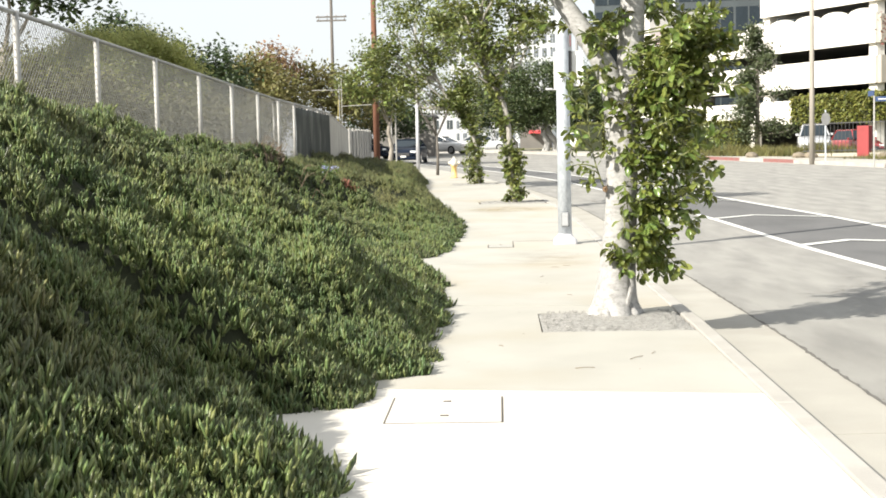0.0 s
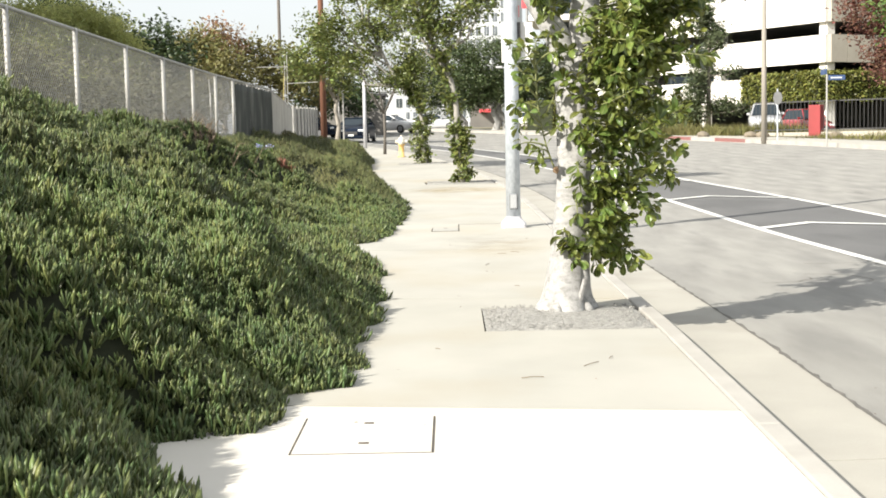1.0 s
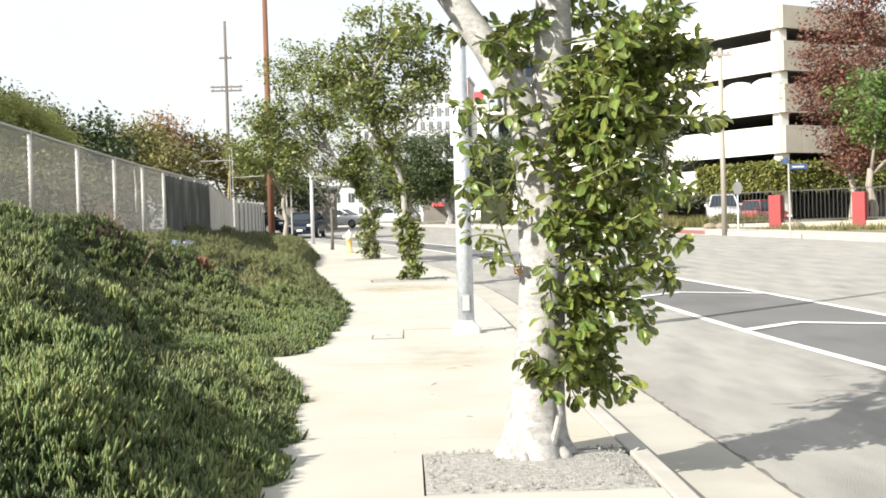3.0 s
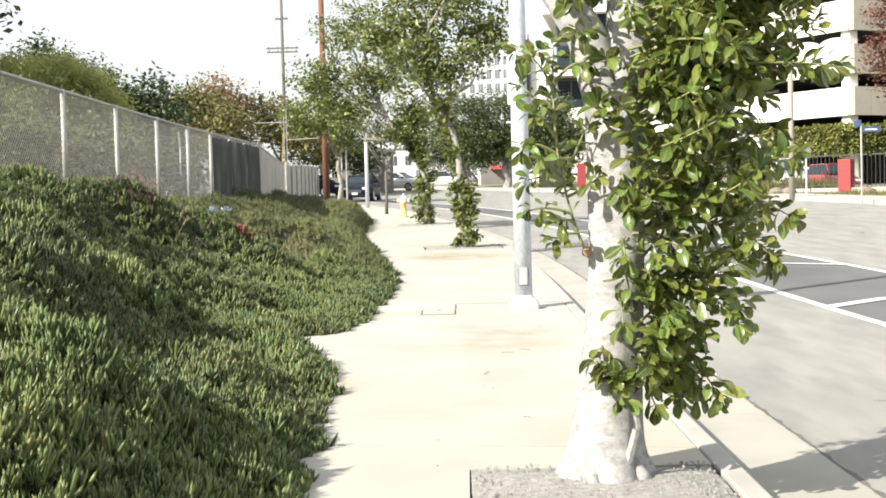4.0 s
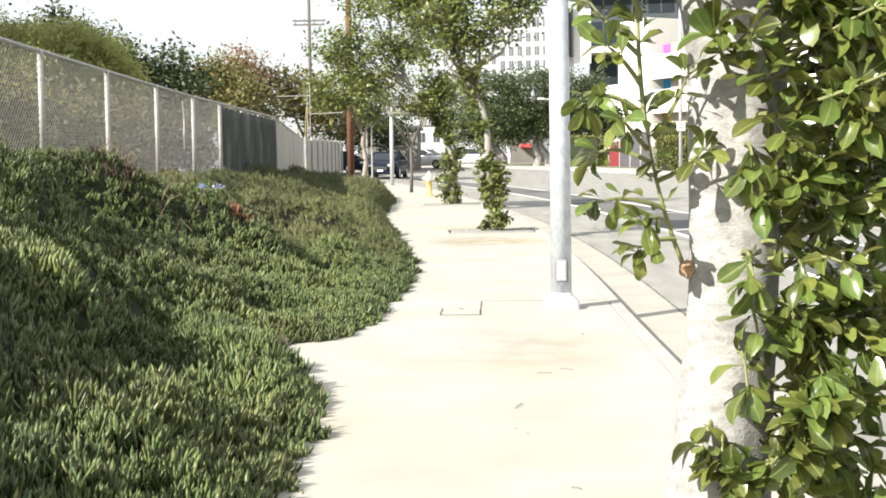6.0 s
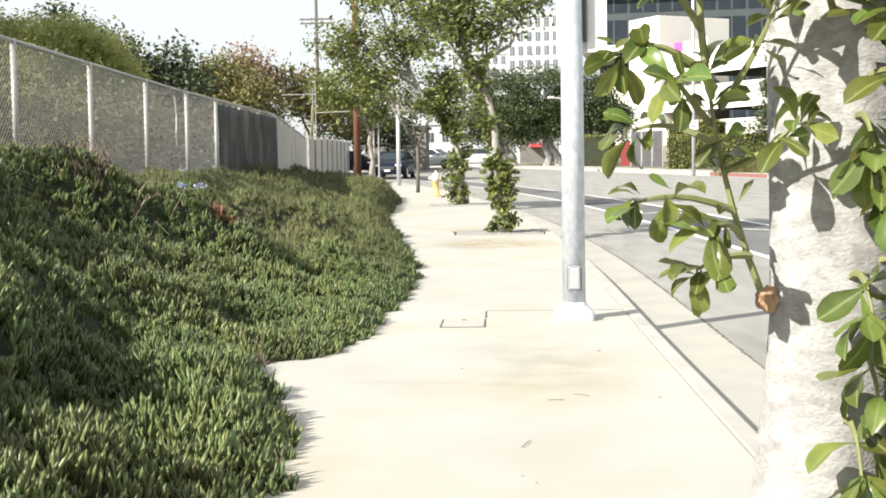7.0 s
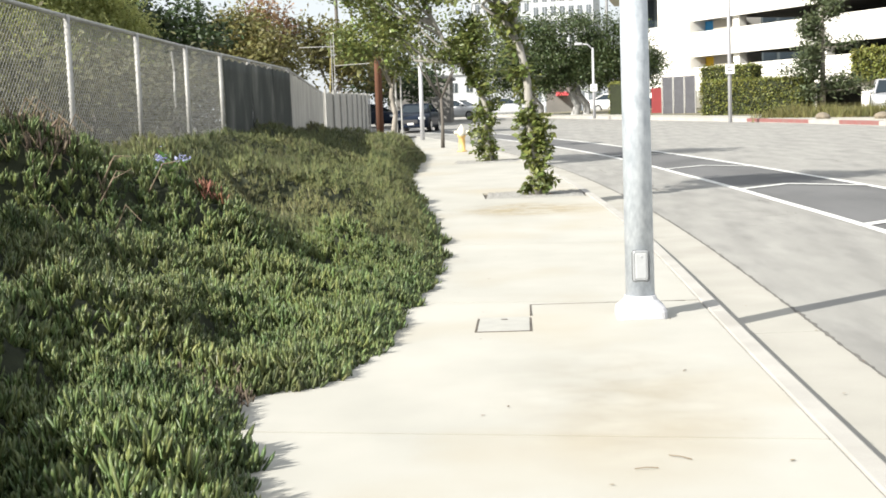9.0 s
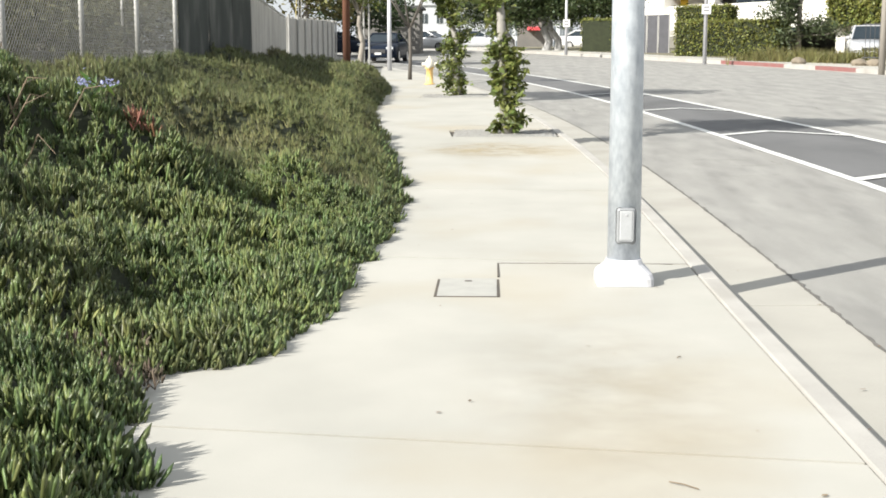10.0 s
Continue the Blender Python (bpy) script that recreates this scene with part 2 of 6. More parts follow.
M["cover_grey"] = mat("grey_painted_plate", (0.40, 0.41, 0.42), (0.34, 0.35, 0.36), 0.6, 14, 90, 0.05)
M["plate_dark"] = mat("dull_zinc_cover", (0.30, 0.31, 0.32), (0.22, 0.23, 0.24), 0.6, 14, 90, 0.1, metal=0.2)
M["pole_wood"] = mat("brown_pole_wood", (0.19, 0.085, 0.05), (0.12, 0.055, 0.035), 0.9, 4, 40, 0.4, stretch=(1, 1, 0.1))
M["pole_grey"] = mat("weathered_pole_wood", (0.34, 0.31, 0.27), (0.24, 0.22, 0.19), 0.9, 4, 40, 0.4, stretch=(1, 1, 0.1))
M["pole_dark"] = mat("tarred_pole_wood", (0.15, 0.135, 0.12), (0.1, 0.09, 0.08), 0.9, 4, 40, 0.4, stretch=(1, 1, 0.1))
M["hydrant"] = mat("cream_yellow_paint", (0.74, 0.50, 0.19), (0.66, 0.43, 0.16), 0.5, 8, 60, 0.05)
M["hydrant_cap"] = mat("pale_hydrant_cap", (0.70, 0.66, 0.56), (0.6, 0.56, 0.47), 0.5, 8, 60, 0.05)
M["white"] = mat("white_stucco", (0.80, 0.78, 0.73), (0.73, 0.71, 0.66), 0.9, 0.5, 25, 0.1)
M["hotel"] = mat("pale_blue_grey_cladding", (0.52, 0.54, 0.56), (0.45, 0.47, 0.49), 0.8, 0.4, 10, 0.0)
M["rock"] = mat("brown_rock", (0.24, 0.20, 0.15), (0.15, 0.13, 0.10), 0.95, 3, 30, 0.5)
M["panel"] = mat("beige_concrete_panel", (0.43, 0.40, 0.34), (0.35, 0.32, 0.27), 0.9, 0.8, 20, 0.1)
# concrete darkened so the shade inside the garage sits in its colour
M["shade_dark"] = mat("shade_darkened_concrete", (0.20, 0.19, 0.175), (0.14, 0.135, 0.125), 0.9, 0.6, 10, 0.1)
M["glass"] = mat("dark_window_glass", (0.03, 0.04, 0.05), (0.02, 0.027, 0.033), 0.12, 0.3, 5, 0.0, spec=0.08)
M["glass_grey"] = mat("grey_curtain_glass", (0.07, 0.085, 0.09), (0.05, 0.06, 0.066), 0.25, 0.3, 5, 0.0)
M["hotel_glass"] = mat("hazy_hotel_glass", (0.15, 0.17, 0.19), (0.11, 0.125, 0.14), 0.3, 0.3, 5, 0.0)
M["red"] = mat("red_painted_wall", (0.29, 0.042, 0.045), (0.23, 0.038, 0.038), 0.7, 1.5, 30, 0.05)
M["pink"] = mat("magenta_panel", (0.62, 0.09, 0.32), (0.55, 0.08, 0.28), 0.7, 1.5, 30, 0.05)
M["blue"] = mat("blue_panel", (0.03, 0.27, 0.58), (0.03, 0.23, 0.5), 0.7, 1.5, 30, 0.05)
M["yellow"] = mat("yellow_panel", (0.75, 0.47, 0.03), (0.68, 0.42, 0.03), 0.7, 1.5, 30, 0.05)
M["yellow_pipe"] = mat("yellow_guy_guard", (0.42, 0.35, 0.12), (0.34, 0.28, 0.1), 0.6, 4, 30, 0.05)
M["sign_blue"] = mat("street_sign_blue", (0.045, 0.08, 0.18), (0.035, 0.065, 0.15), 0.5, 3, 30, 0.0)
M["sign_white"] = mat("white_sign_face", (0.78, 0.78, 0.76), (0.72, 0.72, 0.7), 0.5, 3, 30, 0.0)
M["sign_back"] = mat("grey_sign_back", (0.28, 0.28, 0.28), (0.22, 0.22, 0.22), 0.5, 3, 30, 0.0, metal=0.4)
M["ink"] = mat("dark_lettering", (0.08, 0.08, 0.09), (0.06, 0.06, 0.07), 0.7, 3, 30, 0.0)
M["iron"] = mat("black_iron", (0.05, 0.05, 0.055), (0.04, 0.04, 0.04), 0.6, 5, 40, 0.05)
M["screen"] = mat("grey_mesh_screen", (0.085, 0.085, 0.095), (0.065, 0.065, 0.072), 0.85, 3, 60, 0.2)
M["tyre"] = mat("tyre_rubber", (0.03, 0.03, 0.03), (0.02, 0.02, 0.02), 0.85, 10, 60, 0.1)
M["rim"] = mat("alloy_rim", (0.55, 0.55, 0.56), (0.45, 0.45, 0.46), 0.35, 5, 30, 0.0, metal=0.8)
M["lamp_glass"] = mat("headlight_glass", (0.75, 0.77, 0.78), (0.6, 0.62, 0.63), 0.1, 5, 30, 0.0)
M["tail"] = mat("tail_light_red", (0.45, 0.02, 0.02), (0.35, 0.02, 0.02), 0.2, 5, 30, 0.0)
for key, c in (("car_black", (0.014, 0.02, 0.034)), ("car_white", (0.72, 0.72, 0.72)), ("car_silver", (0.42, 0.43, 0.45)), ("car_red", (0.28, 0.02, 0.025)), ("car_blue", (0.10, 0.17, 0.30))):
    M[key] = mat(key + "_paint", c, tuple(v * 0.92 for v in c), 0.35, 1, 10, 0.0, coat=0.0 if key == "car_black" else 0.8, spec=0.06 if key == "car_black" else 0.5)
M["petal"] = mat("pale_lilac_petal", (0.42, 0.42, 0.66), (0.32, 0.32, 0.54), 0.6, 8, 40, 0.0, spread=0.2, soft_light=0.2)
M["debris"] = mat("dry_leaf_litter", (0.24, 0.18, 0.12), (0.14, 0.11, 0.075), 0.9, 10, 60, 0.1, spread=0.4)
M["orange"] = mat("orange_red_sign", (0.75, 0.10, 0.12), (0.7, 0.09, 0.1), 0.6, 3, 20, 0.0)


# ---- mesh helpers ----
def empty(name, x=0, y=0, z=0, rz=0, label="", category="", group="", kind=""):
    ob = new(name)
    ob.empty_display_size = 0.2
    ob.matrix_basis = pose(x, y, z, 0, 0, rz)
    return tagged(ob, label, category, group, kind)


def part(name, bm, material, parent=None, label="", smooth=False):
    """Links a bmesh as one mesh object under a thing or a part."""
    me = bpy.data.meshes.new(name)
    bmesh.ops.recalc_face_normals(bm, faces=bm.faces)
    bm.to_mesh(me)
    bm.free()
    return part_mesh(name, me, material, parent, label, smooth)


def part_mesh(name, me, material, parent=None, label="", smooth=False):
    if material and not me.materials:
        me.materials.append(M[material])
    if smooth:
        me.polygons.foreach_set("use_smooth", [True] * len(me.polygons))
    ob = new(name, me)
    ob.parent = parent
    if label:
        ob["label"] = label
    return ob


def raw(name, verts, faces, material):
    """A mesh from numpy vertices and faces of one size."""
    me = bpy.data.meshes.new(name)
    verts, faces = np.asarray(verts, np.float32), np.asarray(faces, np.int32)
    k = faces.shape[1]
    me.vertices.add(len(verts))
    me.vertices.foreach_set("co", verts.ravel())
    me.loops.add(faces.size)
    me.loops.foreach_set("vertex_index", faces.ravel())
    me.polygons.add(len(faces))
    me.polygons.foreach_set("loop_start", np.arange(0, faces.size, k, dtype=np.int32))
    me.polygons.foreach_set("loop_total", np.full(len(faces), k, np.int32))
    me.update(calc_edges=True)
    me.materials.append(M[material])
    return me


def box(bm, x0, x1, y0, y1, z0, z1, bev=0.0):
    v = bmesh.ops.create_cube(bm, size=1)["verts"]
    for q in v:
        q.co = Vector((x0 + (q.co.x + 0.5) * (x1 - x0), y0 + (q.co.y + 0.5) * (y1 - y0), z0 + (q.co.z + 0.5) * (z1 - z0)))
    if bev:
        e = list({e for q in v for e in q.link_edges})
        bmesh.ops.bevel(bm, geom=e, offset=bev, segments=2, affect="EDGES", profile=0.5)
    return bm


def boxm(*a, **k):
    return box(bmesh.new(), *a, **k)


def tube(bm, pts, radii, n=10, caps=True):
    """A round tube through points, with a radius at each."""
    pts = [Vector(p) for p in pts]
    rings = []
    side = Vector((1, 0, 0.01))
    for i, p in enumerate(pts):
        d = (pts[min(i + 1, len(pts) - 1)] - pts[max(i - 1, 0)]).normalized()
        side = side - d * side.dot(d)
        if side.length < 1e-3:
            side = d.orthogonal()
        side.normalize()
        up = d.cross(side)
        r = radii[i] if isinstance(radii, (list, tuple)) else radii
        rings.append([bm.verts.new(p + (side * math.cos(a) + up * math.sin(a)) * r) for a in [2 * math.pi * k / n for k in range(n)]])
    for a, b in zip(rings, rings[1:]):
        for k in range(n):
            bm.faces.new((a[k], a[(k + 1) % n], b[(k + 1) % n], b[k]))
    if caps:
        bm.faces.new(rings[0][::-1])
        bm.faces.new(rings[-1])
    return bm


def tubem(pts, radii, n=10):
    return tube(bmesh.new(), pts, radii, n)


def lathe(profile, n=16):
    """A turned body from (radius, height) pairs."""
    bm = bmesh.new()
    rings = [[bm.verts.new((r * math.cos(2 * math.pi * k / n), r * math.sin(2 * math.pi * k / n), z)) for k in range(n)] for r, z in profile]
    for a, b in zip(rings, rings[1:]):
        for k in range(n):
            bm.faces.new((a[k], a[(k + 1) % n], b[(k + 1) % n], b[k]))
    bm.faces.new(rings[0][::-1])
    bm.faces.new(rings[-1])
    return bm


RNG = np.random.default_rng(7)


def lumps(x, y, size, seed=0):
    """Smooth random lumps, -1 to 1, over numpy places."""
    x, y = np.asarray(x, float) / size, np.asarray(y, float) / size
    i, j = np.floor(x), np.floor(y)
    u, v = x - i, y - j
    u, v = u * u * (3 - 2 * u), v * v * (3 - 2 * v)

    def h(a, b):
        q = np.sin(a * 127.1 + b * 311.7 + seed * 74.7) * 43758.5453
        return (q - np.floor(q)) * 2 - 1
    return (h(i, j) * (1 - u) + h(i + 1, j) * u) * (1 - v) + (h(i, j + 1) * (1 - u) + h(i + 1, j + 1) * u) * v


# ---- lie of the land ----
def g(y):
    """Height of the pavement along the street."""
    y = np.asarray(y, float)
    s = np.clip(y - 17, 0, None)
    return np.minimum(np.where(s < 6, 0.022 * s * s / 12, 0.022 * (s - 3)), 2.0)


def bend(y):
    """How far the street has swung aside."""
    y = np.asarray(y, float)
    s = np.clip(y - 20, 0, None)
    near = -0.015 * np.clip(10 - y, 0, 8)
    return near + np.where(s < 55, -0.0031 * s * s, -0.0031 * 55 * 55 - 0.341 * (s - 55))


KERB, JOINT, GUTTER = 1.53, 1.40, 2.20
FAR_KERB = 18.8


def line_a(y):
    """Near edge line of the buffer strip, measured from the bend."""
    return np.interp(y, [0, 14, 18, 22, 26, 30, 37, 45, 110], [4.80, 4.79, 4.68, 4.54, 4.43, 4.30, 4.22, 4.30, 4.40])


def line_b(y):
    """Far edge line of the buffer strip, measured from the bend."""
    return np.interp(y, [0, 14, 18, 22, 26, 31, 36, 41, 48, 110], [7.32, 7.31, 7.26, 7.08, 6.84, 6.50, 6.28, 6.13, 6.02, 6.00])


def ribbon(name, xa, xb, y0, y1, dz, material, parent=None, step=1.0, label="", thick=0.0, za=None, curved=True, bev=0.0):
    """A strip that follows the street from y0 to y1; with thick it is a slab."""
    ys = np.linspace(y0, y1, max(2, int(round((y1 - y0) / step)) + 1))
    off = bend(ys) if curved else 0 * ys
    xa, xb = (x(ys) if callable(x) else x + 0 * ys for x in (xa, xb))
    zz = g(ys) + dz
    za = zz if za is None else g(ys) + za
    bm = bmesh.new()
    rows = []
    for i in range(len(ys)):
        a, b = (xa[i] + off[i], ys[i], zz[i]), (xb[i] + off[i], ys[i], za[i])
        pts = [a, b] if not thick else [a, b, (b[0], b[1], b[2] - thick), (a[0], a[1], a[2] - thick)]
        rows.append([bm.verts.new(p) for p in pts])
    k = len(rows[0])
    for r, s in zip(rows, rows[1:]):
        for q in range(k if thick else 1):
            bm.faces.new((r[q], r[(q + 1) % k], s[(q + 1) % k], s[q]))
    if thick:
        bm.faces.new(rows[0])
        bm.faces.new(rows[-1][::-1])
    bmesh.ops.recalc_face_normals(bm, faces=bm.faces)
    if bev:
        e = [e for e in bm.edges if (e.calc_face_angle(0) or 0) > 0.8]
        bmesh.ops.bevel(bm, geom=e, offset=bev, segments=2, affect="EDGES", profile=0.5)
    return part(name, bm, material, parent, label)


# ---- ground, road, pavement ----
ROAD_Z = -0.172
ground = tagged(raw and part_mesh("ground", raw("ground", [(-900, -300, -0.6), (900, -300, -0.6), (900, 40, -0.6), (-900, 40, -0.6), (900, 110, 1.6), (-900, 110, 1.6), (900, 1500, 1.6), (-900, 1500, 1.6)],
                                                [(0, 1, 2, 3), (3, 2, 4, 5), (5, 4, 6, 7)], "ground"), None), "bare brown ground reaching to the horizon", "ground", kind="structure")
road = empty("road", label="worn pale asphalt street curving gently away", category="road", kind="structure")
ribbon("lane", GUTTER, line_a, -30, 180, ROAD_Z, "road", road, 2.0)
ribbon("buffer_strip", line_a, line_b, -30, 180, ROAD_Z, "road_dark", road, 2.0, "darker grey asphalt between the white lines")
ribbon("lane", line_b, FAR_KERB, -30, 180, ROAD_Z, "road", road, 2.0)
lot = ribbon("parking_lot", -60, JOINT, 60, 180, ROAD_Z - 0.01, "road", None, 4.0)
tagged(lot, "pale asphalt parking lot past the pavement", "parking lot", kind="structure")
# white lines
for line in (line_a, line_b):
    tagged(ribbon("lane_line", lambda y: line(y) - 0.07, lambda y: line(y) + 0.07, -10, 110, ROAD_Z + 0.006, "paint", None, 1.0), "worn solid white lane line on asphalt", "road marking", "lane lines", "structure")
for y in (14.0, 20.15, 26.35, 32.5, 38.65, 44.9):
    b = float(bend(y))
    bm = bmesh.new()
    pts = [(float(line_a(y)) + b, y), (float(line_a(y)) + 0.98 + b, y + 0.86), (float(line_b(y)) + b, y - 0.05)]
    for (x0, ya), (x1, yb) in zip(pts, pts[1:]):
        z0, z1 = float(g(ya)) + ROAD_Z + 0.010, float(g(yb)) + ROAD_Z + 0.009
        vs = [bm.verts.new(p) for p in ((x0, ya - 0.15, z0), (x1, yb - 0.15, z1), (x1, yb + 0.15, z1), (x0, ya + 0.15, z0))]
        bm.faces.new(vs)
    tagged(part("chevron_line", bm, "paint"), "bent white buffer stripe between two lane lines", "road marking", "buffer stripes", "structure")
# near gutter, with a shallow fall, in pieces
gutter = empty("gutter", label="pale concrete gutter beside the kerb", category="gutter", kind="structure")
GY = [-6, 0.5, 6.8, 13.1, 19.4, 25.7, 32, 38.3, 44.6, 50.9, 57.2, 63.5]
for a, b in zip(GY, GY[1:]):
    ribbon("gutter_slab", KERB, GUTTER, a + 0.006, b - 0.006, ROAD_Z - 0.005, "gutter", gutter, 1.0, thick=0.1, za=ROAD_Z + 0.006)
kerb = empty("kerb", label="pale worn concrete kerb along the pavement", category="kerb", kind="structure")
for a, b in zip(GY, GY[1:]):
    ribbon("kerb_stone", JOINT + 0.012, KERB, a + 0.004, b - 0.004, 0.004, "kerb", kerb, 1.0, thick=0.3, bev=0.012)
# pavement slabs with wells cut out
WELLS = {"a": (0.225, 9.68, 1.17), "b": (-0.53, 30.2, 1.2), "c": (-1.62, 40.6, 1.3)}
pavement = empty("pavement", label="pale concrete pavement with recessed joints and stains", category="pavement", kind="structure")


SKEW = 0.14      # the joints run a little askew to the kerb


def slab(y0, y1, material="walk", left=-3.6):
    """One pavement slab; it leaves out a tree well that lies in it."""
    cuts = [(y0, y1, JOINT)]
    for x, y, d in WELLS.values():
        if y0 < y < y1:
            cuts = [(y0, y, JOINT), (y, y + d, x), (y + d, y1, JOINT)]
            edge = x - float(bend(y))
            cuts[1] = (y, y + d, edge)
    bm = bmesh.new()
    for a, b, xr in cuts:
        ys = np.linspace(a, b, max(2, int((b - a) / 0.7) + 1))
        rows = []
        for yy in ys:
            o, z = float(bend(yy)), float(g(yy))
            sl = lambda x: yy - SKEW * x if yy in (y0, y1) else yy
            rows.append([bm.verts.new(p) for p in ((left + o, sl(left), z), (xr + o, sl(xr), z), (xr + o, sl(xr), z - 0.12), (left + o, sl(left), z - 0.12))])
        for r, s in zip(rows, rows[1:]):
            for q in range(4):
                bm.faces.new((r[q], r[(q + 1) % 4], s[(q + 1) % 4], s[q]))
        bm.faces.new(rows[0])
        bm.faces.new(rows[-1][::-1])
    return part("slab", bm, material, pavement)


SY = [-4, 0.2, 3.3, 7.29, 11.45, 15.92, 20.1, 24.1, 28.3, 32.4, 36.6, 40.7, 44.9, 49.1, 53.3, 57.5, 61.7]
for a, b in zip(SY, SY[1:]):
    slab(a + 0.012, b - 0.012, "walk_new" if b < 8 else "walk")
tagged(ribbon("pavement_bed", -3.6, JOINT + 0.01, -4, 61.7, -0.035, "joint", None, 1.0), "dark dirt in the pavement joints", "joint", kind="structure")
bed = bpy.data.objects["pavement_bed"]
for v in bed.data.vertices:
    v.co.z += 0.010


def tree_well(x, y, d, width):
    """A square of crushed granite in the pavement with a dark joint round it."""
    x1 = JOINT + float(bend(y + d / 2)) if width is None else x + width
    bm = bmesh.new()
    n = 18
    grid = []
    for i in range(n + 1):
        row = []
        for j in range(n + 1):
            px, py = x + 0.012 + (x1 - x - 0.024) * i / n, y + 0.012 + (d - 0.024) * j / n
            e = min(i, j, n - i, n - j) / n
            row.append(bm.verts.new((px, py, float(g(py)) - 0.006 + min(e * 7, 1) * 0.026 + 0.007 * float(lumps(px, py, 0.07)) )))
        grid.append(row)
    for i in range(n):
        for j in range(n):
            bm.faces.new((grid[i][j], grid[i + 1][j], grid[i + 1][j + 1], grid[i][j + 1]))
    w = empty("tree_well", label="square bed of crushed grey granite round a street tree", category="tree well", group="tree wells", kind="structure")
    part("granite_bed", bm, "granite", w)
    # loose chips
    r = np.random.default_rng(int(y * 10))
    m = 700
    c = np.stack([r.uniform(x + 0.03, x1 - 0.03, m), r.uniform(y + 0.03, y + d - 0.03, m), np.zeros(m)], 1)
    c[:, 2] = g(c[:, 1]) + 0.022
    s = r.uniform(0.005, 0.014, m)[:, None]
    t = np.array([(1, 0, -0.5), (-0.5, 0.9, -0.5), (-0.5, -0.9, -0.5), (0, 0, 0.8)])
    ang = r.uniform(0, 6.28, m)
    rot = np.stack([np.cos(ang), -np.sin(ang), np.sin(ang), np.cos(ang)], 1).reshape(m, 2, 2)
    q = np.repeat(t[None], m, 0)
    q[:, :, :2] = np.einsum("mij,mkj->mki", rot, q[:, :, :2])
    v = (c[:, None] + q * s[:, None]).reshape(-1, 3)
    f = (np.array([(0, 1, 3), (1, 2, 3), (2, 0, 3)])[None] + 4 * np.arange(m)[:, None, None]).reshape(-1, 3)
    chips = part_mesh("granite_chips", raw("granite_chips", v, f, "granite"), None, w)
    chips["kind"] = "stuff"
    return w


for x, y, d in WELLS.values():
    tree_well(x, y, d, None)


# ---- covers in the pavement ----
def cover(name, x0, x1, y0, y1, material, label, holes, thin=0.010, side=0.016):
    z = float(g((y0 + y1) / 2)) + 0.001
    c = empty(name, (x0 + x1) / 2, (y0 + y1) / 2, z, label=label, category="utility cover", group="utility covers", kind="")
    w, d = (x1 - x0) / 2, (y1 - y0) / 2
    bm = bmesh.new()
    for q in ((-w, -w + side, -d, d), (w - side, w, -d, d), (-w + side, w - side, -d, -d + thin), (-w + side, w - side, d - thin, d)):
        box(bm, q[0], q[1], q[2], q[3], -0.02, 0.0015)
    part("rim", bm, "joint", c, "dark dirty rim")
    part("lid", boxm(-w + side + 0.001, w - side - 0.001, -d + thin + 0.001, d - thin - 0.001, -0.02, 0.002), material, c)
    for hx, hy in holes:
        part("lift_hole", boxm(hx * w - 0.022, hx * w + 0.022, hy * d - 0.012, hy * d + 0.012, 0.0, 0.005), "joint", c)
    return c


cover("vault_cover", -0.69, -0.08, 6.40, 7.09, "walk_new", "pale concrete vault cover flush in the pavement", ((0.0, 0.62), (0.0, -0.5)), 0.003, 0.009)
cover("pull_box", -0.26, 0.13, 18.76, 19.40, "plate", "grey concrete pull box lid with dark rim", ((0, 0.6),))
# straight cut round the lamp pole
tagged(part("pavement_cut", boxm(0.13, JOINT, 19.93, 19.942, -0.02, float(g(19.93)) + 0.003), "joint"), "thin dark saw cut in the concrete pavement", "joint", kind="structure")
tagged(part("pavement_cut", boxm(0.118, 0.130, 19.41, 19.942, -0.02, float(g(19.9)) + 0.003), "joint"), "thin dark saw cut in the concrete pavement", "joint", kind="structure")


# ---- ice plant bank ----
EDGE = ((-3, -0.8), (5.3, -0.78), (6.0, -1.2), (6.6, -1.45), (6.82, -0.92), (7.6, -0.92), (7.85, -0.63), (10.4, -0.62), (13.2, -0.72), (14.9, -1.03), (16.1, -1.34), (16.75, -1.5), (17.2, -1.15), (18.0, -0.92), (20, -0.83), (22.8, -0.75), (25.8, -1.1), (30.6, -1.67), (35.2, -2.2), (38, -2.4), (45, -2.65), (48, -3.3))
EY, EX = [a for a, _ in EDGE], [b for _, b in EDGE]
FENCE_X = -5.45


def edge_x(y):
    y = np.asarray(y, float)
    return np.interp(y, EY, EX) + 0.07 * lumps(y, y * 0, 0.38, 3) + (0.065 + 0.05 * np.clip((y - 12.5) * 2, 0, 1) * np.clip((16.6 - y) * 2, 0, 1)) * lumps(y, y * 0, 0.14, 5)


